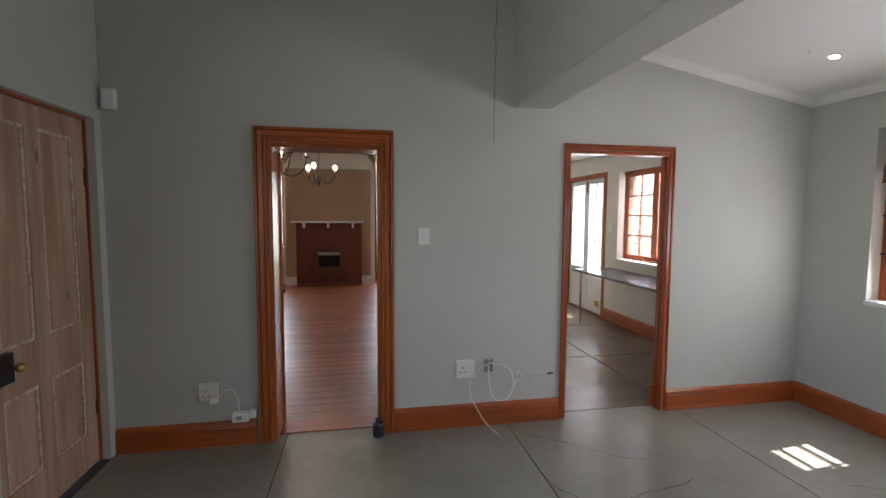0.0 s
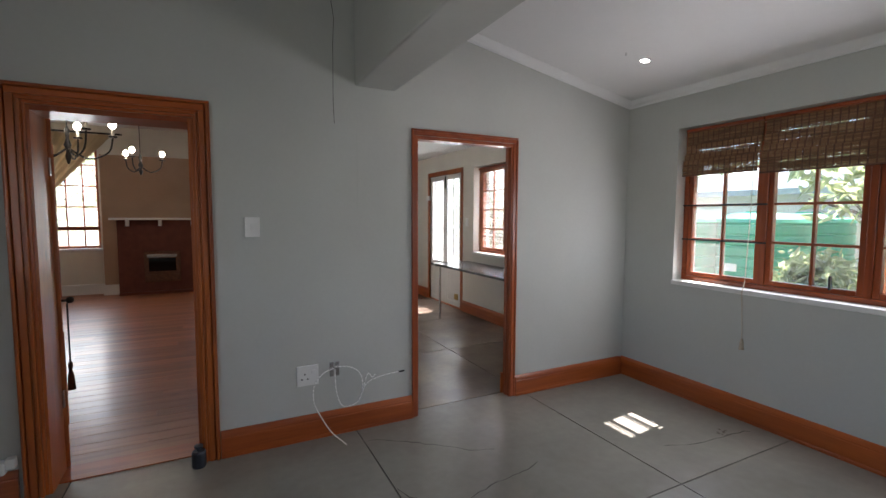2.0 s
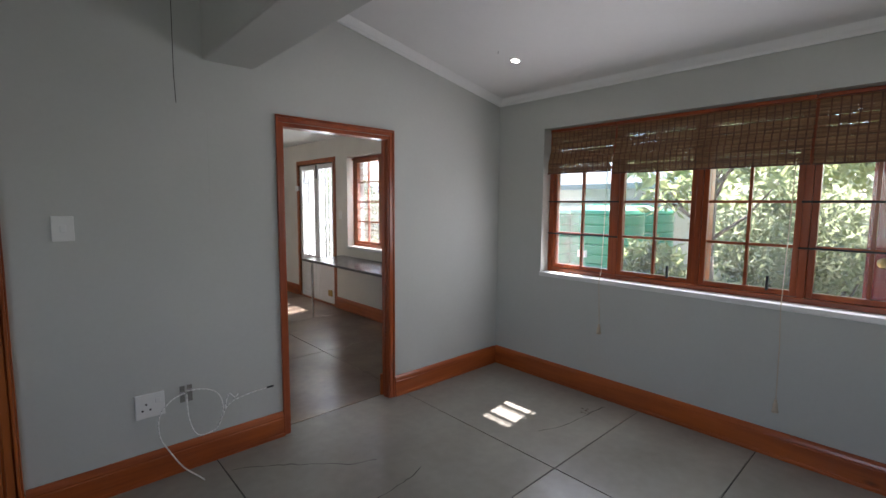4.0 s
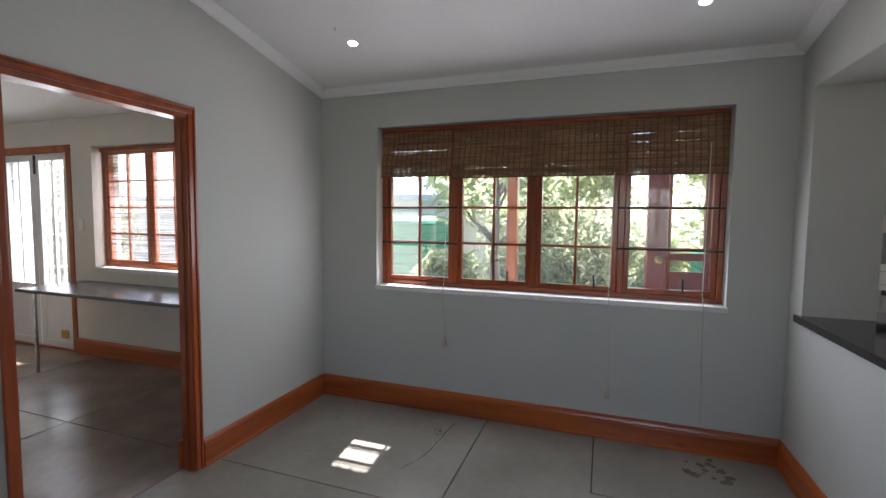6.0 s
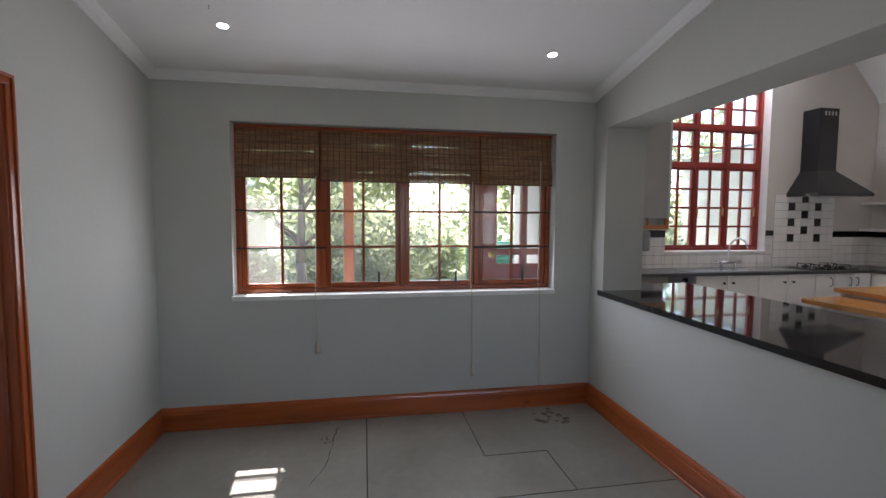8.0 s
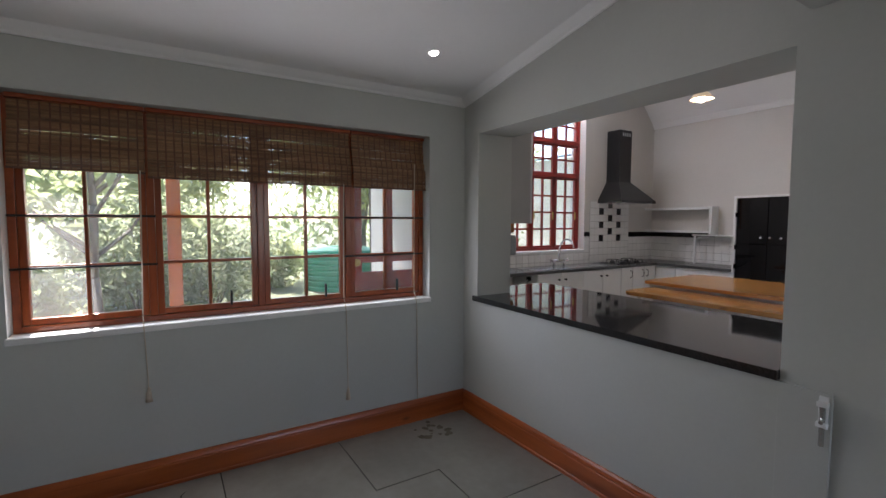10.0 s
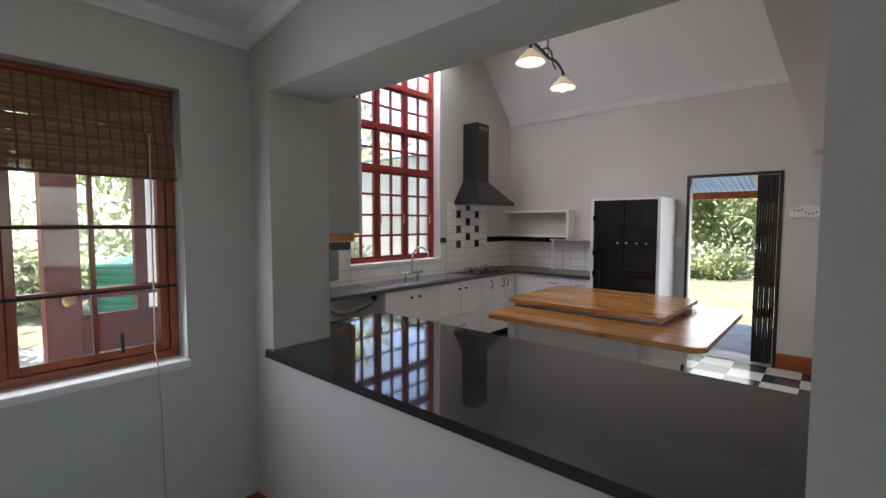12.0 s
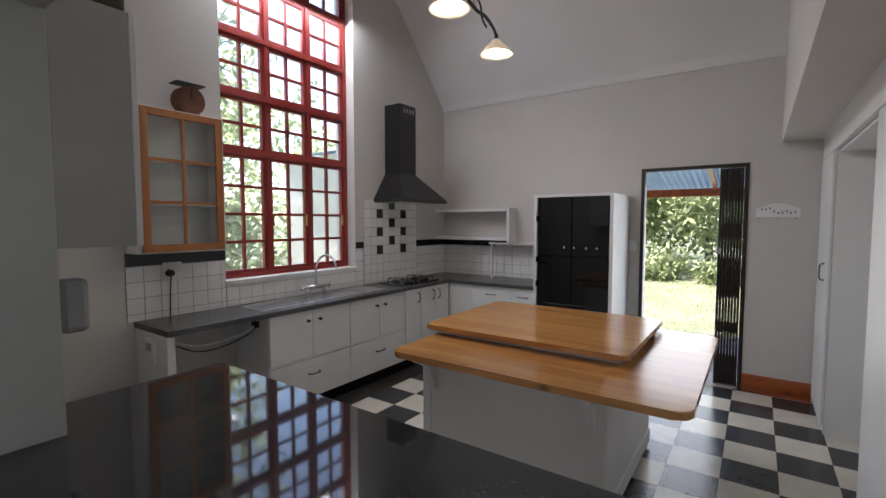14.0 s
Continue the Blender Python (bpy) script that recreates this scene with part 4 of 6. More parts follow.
# half door by the pier
ob = thing("half_door", "white painted half door folded against the pier", "door")
part("leaf", box(B(), 1.215, 1.384, 0.0055, 0.022, 0.02, 0.91, 0.002), PLASTER, ob)
bolt = part("bolt_plate", box(B(), 1.222, 1.252, 0.0222, 0.03, 0.78, 0.90, 0.004), WHITE, ob, "white painted barrel bolt")
part("bolt_bar", tube(B(), (1.235, 0.041, 0.72), (1.235, 0.041, 0.88), 0.009, seg=10), STEEL, bolt)
part("bolt_knob", tube(B(), (1.235, 0.041, 0.82), (1.225, 0.084, 0.82), 0.007, seg=10), STEEL, bolt)
for z in (0.79, 0.865):
    part("bolt_staple", box(B(), 1.218, 1.252, 0.030, 0.053, z, z + 0.018, 0.003), WHITE, bolt)

# pass-through counter
ob = thing("bar_counter", "polished black granite bar counter on a white cupboard base", "counter")
part("counter_top", prism(B(), [(1.387, -0.96), (3.70, -0.96), (3.70, -0.322), (3.398, -0.322), (3.398, 0.0), (3.435, 0.008), (3.435, 0.030), (1.387, 0.030)], 0.9135, 0.952), GRANITE, ob, "polished black granite slab")
part("carcass", box(B(), 1.42, 3.64, -0.86, -0.324, 0.06, 0.912, 0.003), WHITE, ob)
part("toe_kick", box(B(), 1.45, 3.60, -0.80, -0.33, 0.0005, 0.06), BLACKGLOSS, ob)
for k in range(4):
    d = part("door", box(B(), 1.43 + k * 0.55, 1.97 + k * 0.55, -0.88, -0.8605, 0.10, 0.88, 0.004), WHITE, ob)
    part("handle", tube(B(), (1.9 + k * 0.55, -0.90, 0.7), (1.9 + k * 0.55, -0.90, 0.8), 0.006), IRON, d)

# ---- kitchen ----
XF = 4.74   # cupboard fronts


def bow_handle(parent, at, along, out, w=0.09):
    """A bow handle with two feet."""
    c, a, o = Vector(at), Vector(along), Vector(out)
    pts = [c - a * w / 2, c - a * w * 0.46 + o * 0.022, c - a * w * 0.2 + o * 0.03, c + o * 0.026, c + a * w * 0.2 + o * 0.03, c + a * w * 0.46 + o * 0.022, c + a * w / 2]
    bm = path_tube(B(), pts, 0.0045, 8)
    bmesh.ops.create_icosphere(bm, subdivisions=1, radius=0.010, matrix=Matrix.Translation(pts[0]))
    bmesh.ops.create_icosphere(bm, subdivisions=1, radius=0.010, matrix=Matrix.Translation(pts[-1]))
    return part("handle", bm, IRON, parent, "dark pewter bow handle", True)


def knob(parent, at, out):
    c, o = Vector(at), Vector(out)
    bm = tube(B(), c, c + o * 0.022, 0.006, 0.008)
    bmesh.ops.create_icosphere(bm, subdivisions=2, radius=0.015, matrix=Matrix.Translation(c + o * 0.028))
    return part("knob", bm, IRON, parent, "dark pewter knob", True)


def unit_east(y0, y1, fronts, label):
    """A base cupboard against the window wall. fronts: (y0, y1, z0, z1, fitting)."""
    ob = thing("base_cabinet", label, "cabinet", "white base cabinets")
    part("carcass", box(B(), XF + 0.021, XK - 0.002, y0, y1, 0.12, 0.862, 0.002), WHITE, ob)
    part("toe_kick", box(B(), XF + 0.06, XK - 0.02, y0 + 0.001, y1 - 0.001, 0.0005, 0.12), BLACKGLOSS, ob)
    for a, b, c, d, fit in fronts:
        f = part("drawer_front" if fit == "bow" else "door", box(B(), XF, XF + 0.02, a + 0.002, b - 0.002, c, d, 0.004), WHITE, ob)
        if fit == "bow":
            bow_handle(f, (XF, (a + b) / 2, (c + d) / 2 + 0.04), (0, 1, 0), (-1, 0, 0), 0.11)
        elif fit == "up_a":
            bow_handle(f, (XF, a + 0.05, 0.76), (0, 0, 1), (-1, 0, 0), 0.10)
        elif fit == "up_b":
            bow_handle(f, (XF, b - 0.05, 0.76), (0, 0, 1), (-1, 0, 0), 0.10)
        elif fit == "knob_a":
            knob(f, (XF, a + 0.06, 0.775), (-1, 0, 0))
        elif fit == "knob_b":
            knob(f, (XF, b - 0.06, 0.775), (-1, 0, 0))
    return ob


unit_east(-2.733, -1.905, [(-2.312, -1.905, 0.46, 0.86, "knob_a"), (-2.733, -2.312, 0.46, 0.86, "knob_b"), (-2.733, -1.905, 0.12, 0.445, "bow")], "white sink cupboard with two doors over a deep drawer")
unit_east(-3.52, -2.735, [(-3.125, -2.735, 0.46, 0.86, "knob_a"), (-3.52, -3.125, 0.46, 0.86, "knob_b"), (-3.52, -2.735, 0.12, 0.445, "bow")], "white cupboard with two knobbed doors over a deep drawer")
unit_east(-4.33, -3.522, [(-3.785, -3.522, 0.12, 0.86, "up_a"), (-4.06, -3.787, 0.12, 0.86, "up_a"), (-4.33, -4.062, 0.12, 0.86, "up_b")], "white hob cupboard with three doors and bow handles")
ob = thing("end_panel", "white end panel carrying the worktop over an empty appliance space", "panel")
part("board", box(B(), 4.76, XK - 0.002, -1.24, -1.19, 0.0005, 0.862, 0.003), WHITE, ob)


def unit_south(x0, x1, fronts, label):
    YF = -4.33
    ob = thing("base_cabinet", label, "cabinet", "white base cabinets")
    part("carcass", box(B(), x0, x1, YK + 0.002, YF - 0.021, 0.12, 0.862, 0.002), WHITE, ob)
    part("toe_kick", box(B(), x0 + 0.001, x1 - 0.001, YK + 0.02, YF - 0.06, 0.0005, 0.12), BLACKGLOSS, ob)
    for a, b, c, d, bow in fronts:
        f = part("drawer_front" if bow else "door", box(B(), a + 0.002, b - 0.002, YF - 0.02, YF, c, d, 0.004), WHITE, ob)
        if bow:
            bow_handle(f, ((a + b) / 2, YF, (c + d) / 2 + 0.01), (1, 0, 0), (0, 1, 0), 0.11)
    return ob


unit_south(4.42, 4.739, [(4.42, 4.735, 0.12, 0.86, False)], "white corner cupboard with a plain door")
unit_south(3.915, 4.418, [(3.915, 4.418, 0.66, 0.86, True), (3.915, 4.418, 0.39, 0.65, True), (3.915, 4.418, 0.12, 0.38, True)], "white drawer unit with pewter bow handles")
unit_south(3.64, 3.913, [(3.64, 3.913, 0.66, 0.86, True), (3.64, 3.913, 0.12, 0.65, False)], "narrow white unit with one drawer over a door")

solid("kitchen_worktop", prism(B(), [(4.715, -1.18), (4.715, -4.305), (3.63, -4.305), (3.63, YK + 0.012), (XK - 0.002, YK + 0.012), (XK - 0.002, -1.18)], 0.863, 0.90), WORKTOP, "charcoal laminate worktop in an L shape", "worktop")

# sink
ob = thing("kitchen_sink", "stainless steel double bowl sink with ribbed drainer", "sink")
bm = B()
z = 0.901
outer = (4.80, 5.15, -3.30, -1.90)
bowls = [(4.85, 5.07, -2.62, -2.30), (4.85, 5.07, -3.04, -2.72)]
ys = [-3.30, -3.04, -2.72, -2.62, -2.30, -1.90]
xs = [4.80, 4.85, 5.07, 5.15]
for i in range(3):
    for j in range(5):
        if i == 1 and j in (1, 3):
            continue
        part("deck", box(B(), xs[i], xs[i + 1], ys[j], ys[j + 1], z, z + 0.004), STEEL, ob)
bm.free()
for x0, x1, y0, y1 in bowls:
    bm = B()
    box(bm, x0, x1, y0, y1, 0.897, 0.8985)
    box(bm, x0, x0 + 0.004, y0, y1, 0.8985, 0.905)
    box(bm, x1 - 0.004, x1, y0, y1, 0.8985, 0.905)
    part("bowl", bm, STEEL, ob)
bm = B()
for k in range(7):
    box(bm, 4.86, 5.06, -2.24 + k * 0.045, -2.225 + k * 0.045, 0.905, 0.908, 0.001)
part("drainer_ribs", bm, STEEL, ob)
bm = box(B(), 4.79, 5.16, -3.31, -1.89, 0.9005, 0.903, 0.001)
part("rim", bm, STEEL, ob)
ob = thing("kitchen_tap", "chrome swan-neck mixer tap with cross handles", "tap", at=(5.12, -2.66, 0.905))
bm = B()
tube(bm, (0, -0.09, 0.055), (0, 0.09, 0.055), 0.013)
tube(bm, (0, -0.075, 0), (0, -0.075, 0.055), 0.012)
tube(bm, (0, 0.075, 0), (0, 0.075, 0.055), 0.012)
part("bridge", bm, CHROME, ob, smooth=True)
bm = path_tube(B(), arc([(0, 0, 0.055), (0, 0, 0.16), (-0.015, -0.01, 0.24), (-0.07, -0.03, 0.285), (-0.13, -0.05, 0.26), (-0.15, -0.06, 0.20)], 5), 0.009, 10)
part("spout", bm, CHROME, ob, smooth=True)
for s in (-1, 1):
    bm = B()
    tube(bm, (0, s * 0.09, 0.055), (0, s * 0.125, 0.06), 0.008)
    for a in range(4):
        tube(bm, (0, s * 0.125, 0.06), (0.028 * math.cos(a * math.pi / 2 + 0.4), s * 0.125, 0.06 + 0.028 * math.sin(a * math.pi / 2 + 0.4)), 0.005, seg=6)
    part("cross_handle", bm, CHROME, ob, smooth=True)

ob.scale = (1.3, 1.3, 1.3)

# hob
ob = thing("gas_hob", "black four-burner gas hob set in the worktop", "hob")
part("plate", box(B(), 4.80, 5.14, -4.22, -3.55, 0.9005, 0.912, 0.004), BLACKGLOSS, ob)
for cx in (4.88, 5.05):
    for cy in (-4.06, -3.72):
        part("burner", lathe(B(), [(0.0, 0.935), (0.028, 0.934), (0.036, 0.925), (0.042, 0.912)], (cx, cy, 0), 16), IRON, ob)
        bm = B()
        for a in range(4):
            ca, sa = math.cos(a * math.pi / 2 + 0.78), math.sin(a * math.pi / 2 + 0.78)
            path_tube(bm, [(cx + 0.085 * ca, cy + 0.085 * sa, 0.913), (cx + 0.08 * ca, cy + 0.08 * sa, 0.952), (cx + 0.02 * ca, cy + 0.02 * sa, 0.956)], 0.005, 6)
        part("pan_support", bm, IRON, ob)
for k in range(4):
    part("control_knob", tube(B(), (4.83, -4.0 + k * 0.09, 0.912), (4.83, -4.0 + k * 0.09, 0.935), 0.017, 0.014), BLACKGLOSS, ob)

# cooker hood
ob = thing("cooker_hood", "black chimney cooker hood above the gas hob", "hood")
bm = B()
lo = [(4.79, -4.36), (XK - 0.003, -4.36), (XK - 0.003, -3.55), (4.79, -3.55)]
hi = [(4.99, -4.02), (XK - 0.003, -4.02), (XK - 0.003, -3.74), (4.99, -3.74)]
r = [[bm.verts.new((x, y, z)) for x, y in q] for q, z in ((lo, 1.80), (lo, 1.835), (hi, 2.12))]
for a, b in zip(r, r[1:]):
    for k in range(4):
        bm.faces.new((a[k], a[(k + 1) % 4], b[(k + 1) % 4], b[k]))
bm.faces.new(r[0])
bm.faces.new(r[-1])
part("canopy", bm, BLACKGLOSS, ob)
part("chimney", box(B(), 4.99, XK - 0.003, -4.02, -3.74, 2.12, 2.89, 0.004), BLACKGLOSS, ob)
for k in range(4):
    part("vent_slot", box(B(), 4.9885, 4.9905, -3.98 + k * 0.05, -3.955 + k * 0.05, 2.80, 2.85), GREYPLASTIC, ob)
part("filter", box(B(), 4.84, 5.17, -4.3, -3.56, 1.794, 1.799), STEEL, ob)

# open shelves
ob = thing("wall_shelf", "white open two-board wall shelf above the worktop", "shelf")
for z in (1.36, 1.715):
    part("board", box(B(), 4.18, XK - 0.005, -4.72, YK + 0.001, z, z + 0.032, 0.003), WHITE, ob)
part("end_board", box(B(), 4.145, 4.18, -4.73, YK + 0.001, 1.34, 1.75, 0.003), WHITE, ob)
ob = thing("wall_ledge", "slim white wall ledge on thin brackets", "shelf")
part("board", box(B(), 3.645, 4.43, -4.75, YK + 0.001, 1.315, 1.335, 0.003), WHITE, ob)
part("post", box(B(), 4.36, 4.385, -4.74, -4.715, 0.90, 1.315, 0.002), WHITE, ob)
part("rail", box(B(), 3.645, 4.43, YK + 0.012, YK + 0.022, 1.27, 1.30, 0.002), WHITE, ob)

# tall oven housing with the black glass oven
ob = thing("tall_oven", "black glass double oven in a tall white housing", "oven")
bm = B()
box(bm, 2.835, 2.868, YK + 0.002, -4.275, 0.0005, 1.86, 0.003)
box(bm, 3.60, 3.632, YK + 0.002, -4.275, 0.0005, 1.86, 0.003)
box(bm, 2.868, 3.60, YK + 0.002, -4.275, 1.835, 1.86, 0.003)
box(bm, 2.868, 3.60, YK + 0.002, -4.34, 0.0005, 0.35)
part("housing", bm, WHITE, ob)
part("frame", box(B(), 2.87, 3.598, -4.80, -4.30, 0.35, 1.834), BLACKGLOSS, ob)
for x0, x1 in ((2.88, 3.228), (3.235, 3.588)):
    for z0, z1 in ((0.36, 1.24), (1.25, 1.825)):
        d = part("glass_door", box(B(), x0, x1, -4.30, -4.275, z0, z1, 0.003), BLACKGLASS, ob, "mirror-black glass door")
for x in (3.20, 3.30, 2.98, 3.08):
    bm = B()
    bmesh.ops.create_icosphere(bm, subdivisions=2, radius=0.018, matrix=Matrix.Translation((x, -4.262, 1.33)))
    part("knob", bm, CHROME, ob, "small chrome knob", True)
for z in (1.62, 1.20, 0.95):
    part("hinge_knob", box(B(), 3.578, 3.598, -4.275, -4.25, z - 0.03, z + 0.03, 0.004), BLACKGLOSS, ob)

# island
ob = thing("kitchen_island", "white kitchen island with two-level oiled pine top", "island")
part("body", box(B(), 2.31, 3.40, -3.28, -2.10, 0.075, 0.80, 0.004), WHITE, ob)
part("plinth", box(B(), 2.30, 3.41, -3.29, -2.09, 0.03, 0.13, 0.006), WHITE, ob)
for x0, x1 in ((2.30, 2.36), (3.35, 3.41)):
    part("corner_post", box(B(), x0, x1, -2.10, -2.085, 0.13, 0.80, 0.004), WHITE, ob)
part("corner_post", box(B(), 2.295, 2.31, -2.16, -2.10, 0.13, 0.80, 0.004), WHITE, ob)


def rounded(x0, x1, y0, y1, r, n=6):
    pts = []
    for cx, cy, a0 in ((x1 - r, y1 - r, 0), (x0 + r, y1 - r, 90), (x0 + r, y0 + r, 180), (x1 - r, y0 + r, 270)):
        for k in range(n + 1):
            a = radians(a0 + 90 * k / n)
            pts.append((cx + r * math.cos(a), cy + r * math.sin(a)))
    return pts


def board(name, x0, x1, y0, y1, z0, z1, r):
    bm = prism(B(), rounded(x0, x1, y0, y1, r), z0, z1)
    es = [e for e in bm.edges if abs(e.verts[0].co.z - e.verts[1].co.z) < 1e-6]
    bmesh.ops.bevel(bm, geom=es, offset=0.008, segments=3, affect="EDGES", profile=0.5)
    return part(name, bm, BUTCHER, ob, "oiled knotty pine board")


board("lower_top", 1.905, 3.46, -3.30, -1.83, 0.805, 0.842, 0.07)
part("riser", box(B(), 2.28, 3.50, -3.28, -2.32, 0.8425, 0.874, 0.003), WHITE, ob)
board("upper_top", 2.24, 3.54, -3.335, -2.265, 0.874, 0.905, 0.05)
for x in (2.36, 3.32):
    bm = B()
    pr = [(-2.085, 0.80), (-1.89, 0.80), (-1.895, 0.775), (-1.95, 0.755), (-2.01, 0.71), (-2.035, 0.65), (-2.06, 0.58), (-2.085, 0.56)]
    a = [bm.verts.new((x - 0.02, y, z)) for y, z in pr]
    b = [bm.verts.new((x + 0.02, y, z)) for y, z in pr]
    bm.faces.new(a)
    bm.faces.new(b)
    for k in range(len(pr)):
        bm.faces.new((a[k], a[(k + 1) % len(pr)], b[(k + 1) % len(pr)], b[k]))
    part("corbel", bm, WHITE, ob, "shaped white bracket")
for y in (-2.2, -2.7, -3.2):
    bm = B()
    pr = [(2.31, 0.80), (1.99, 0.80), (2.0, 0.775), (2.09, 0.75), (2.17, 0.70), (2.23, 0.62), (2.31, 0.58)]
    a = [bm.verts.new((x, y - 0.02, z)) for x, z in pr]
    b = [bm.verts.new((x, y + 0.02, z)) for x, z in pr]
    bm.faces.new(a)
    bm.faces.new(b)
    for k in range(len(pr)):
        bm.faces.new((a[k], a[(k + 1) % len(pr)], b[(k + 1) % len(pr)], b[k]))
    if y < -3:
        part("corbel", bm, WHITE, ob, "shaped white bracket")
    else:
        bm.free()
for x in (2.40, 3.30):
    for y in (-3.2, -2.2):
        part("castor", tube(B(), (x - 0.012, y, 0.0165), (x + 0.012, y, 0.0165), 0.016), IRON, ob, "black castor")
bm = tube(B(), (2.285, -3.05, 0.35), (2.30, -3.05, 0.35), 0.03)
part("socket_knob", bm, IRON, ob, "black round fitting")

# pendant with two shades
ob = thing("pendant_lamp", "iron two-arm pendant lamp with lit cream glass shades", "pendant lamp", at=(3.36, -2.63, 0))
ZL = 2.87
bm = B()
tube(bm, (0, 0.03, 3.05), (0, 0.03, ZR - 0.03), 0.004, seg=6)
tube(bm, (0.03, -0.05, 3.05), (0.0, 0.0, ZR - 0.03), 0.003, seg=6)
part("chain", bm, IRON, ob, "thin iron chains")
part("ceiling_rose", lathe(B(), [(0.0, ZR - 0.08), (0.05, ZR - 0.07), (0.06, ZR - 0.02), (0.0, ZR - 0.01)], (0, 0, 0)), IRON, ob)
bm = path_tube(B(), arc([(-0.06, 0.41, 3.02), (-0.05, 0.36, 3.055), (-0.02, 0.18, 3.06), (0.0, 0.0, 3.04), (0.02, -0.16, 3.06), (0.05, -0.34, 3.045), (0.06, -0.41, 3.0)], 6), 0.012, 8)
path_tube(bm, arc([(-0.01, 0.1, 3.06), (0.02, 0.05, 3.11), (0.0, 0.0, 3.12), (0.0, -0.06, 3.09), (0.01, -0.1, 3.02), (0.02, -0.18, 2.99)], 5), 0.007, 8)
part("arm", bm, IRON, ob, "twisted black iron arm", True)
for sx, sy in ((-0.06, 0.414), (0.06, -0.406)):
    sh = part("shade", lathe(B(), [(0.022, 0.115), (0.03, 0.11), (0.05, 0.085), (0.085, 0.055), (0.108, 0.02), (0.128, 0.005), (0.124, 0.001), (0.103, 0.016), (0.08, 0.05), (0.045, 0.08), (0.024, 0.105)], (sx, sy, ZL), 32), SHADE, ob, "scalloped cream glass shade", True)
    part("holder", lathe(B(), [(0.0, 0.16), (0.014, 0.155), (0.016, 0.12), (0.028, 0.112), (0.0, 0.11)], (sx, sy, ZL), 12), IRON, sh)
    bm = B()
    bmesh.ops.create_icosphere(bm, subdivisions=3, radius=0.043, matrix=Matrix.Translation((sx, sy, ZL + 0.018)))
    part("bulb", bm, BULB_K, sh, "glowing bulb", True)

# wall cabinets
ob = thing("glazed_cabinet", "white wall cabinet with an orange pine glazed door", "cabinet")
bm = B()
box(bm, 5.002, XK - 0.002, -1.16, -1.14, 1.375, 2.345, 0.002)
box(bm, 5.002, XK - 0.002, -1.73, -1.71, 1.375, 2.345, 0.002)
box(bm, 5.002, XK - 0.002, -1.71, -1.16, 1.375, 1.395)
box(bm, 5.002, XK - 0.002, -1.71, -1.16, 2.325, 2.345)
box(bm, 5.19, XK - 0.002, -1.71, -1.16, 1.395, 2.325)
part("carcass", bm, WHITE, ob)
for z in (1.70, 2.0):
    part("shelf", box(B(), 5.03, 5.19, -1.709, -1.161, z, z + 0.015), WHITE, ob)
d = casement(ob, 4.975, -1.71, -1.165, 1.385, 2.335, 2, 3, 0.05, 0.022, CABPINE, 0.025)
d.name = "glazed_door"
ob = thing("wall_cabinet", "plain wall cabinet beside the pass-through, carcass greyed for shade", "cabinet")
# Carcass is coloured darker than the door to stand for its shaded side.
part("carcass", box(B(), 3.405, 4.2, -0.53, -0.3225, 1.51, 2.26, 0.003), SHADED_BOARD, ob)
part("door", box(B(), 3.405, 4.2, -0.551, -0.5305, 1.51, 2.26, 0.003), WHITE, ob)
ob = thing("storage_basket", "dark olive woven basket on top of the wall cabinet", "basket")
part("body", box(B(), 3.415, 3.55, -0.53, -0.35, 2.2605, 2.441, 0.012), BASKET, ob)
part("rim", box(B(), 3.408, 3.56, -0.54, -0.34, 2.441, 2.46, 0.006), BASKET, ob)
ob = thing("soap_dispenser", "grey plastic wall dispenser", "dispenser")
part("housing", box(B(), 3.412, 3.475, -0.40, -0.3225, 1.25, 1.415, 0.018), GREYPLASTIC, ob)
ob = thing("kitchen_scale", "rusty old round spring scale on the cabinet", "scale", at=(5.11, -1.54, 2.346))
part("dial", tube(B(), (-0.045, 0.0, 0.105), (0.045, 0.0, 0.105), 0.10, seg=28), RUST_AND_SHADOW, ob)
part("face", tube(B(), (-0.05, 0.0, 0.105), (-0.044, 0.0, 0.105), 0.085, seg=28), RUST_AND_SHADOW, ob)
part("needle", box(B(), -0.053, -0.05, -0.005, 0.005, 0.10, 0.18), IRON, ob)
part("foot", box(B(), -0.045, 0.045, -0.06, 0.06, 0.0005, 0.02, 0.003), RUST_AND_SHADOW, ob)
part("pan_arm", box(B(), -0.06, 0.06, -0.10, 0.10, 0.215, 0.225, 0.003), IRON, ob)
part("stem", tube(B(), (0, 0, 0.19), (0, 0, 0.22), 0.012), IRON, ob)

# tall cupboards under the beam
ob = thing("tall_cupboard", "white tall broom cupboard with iron door handle", "cupboard")
part("carcass", box(B(), 0.725, 1.27, YK + 0.002, -4.20, 0.0005, 2.11, 0.002), WHITE, ob)
d = part("door", box(B(), 1.272, 1.292, YK + 0.03, -4.21, 0.06, 2.10, 0.004), WHITE, ob)
bow_handle(d, (1.292, -4.42, 1.2), (0, 0, 1), (1, 0, 0), 0.13)
ob = thing("tall_cupboard", "white tall cupboard with plain side beside the alcove", "cupboard")
part("carcass", box(B(), 0.725, 1.262, -2.78, -1.425, 0.0005, 2.11, 0.002), WHITE, ob)
part("door", box(B(), 1.264, 1.284, -2.775, -2.12, 0.06, 2.10, 0.004), WHITE, ob)
part("door", box(B(), 1.264, 1.284, -2.115, -1.43, 0.06, 2.10, 0.004), WHITE, ob)
ob = thing("alcove_shelf", "white top board and back panel of the cupboard alcove", "panel")
part("top_board", box(B(), 0.725, 1.254, -4.199, -2.781, 2.09, 2.111, 0.002), WHITE, ob)
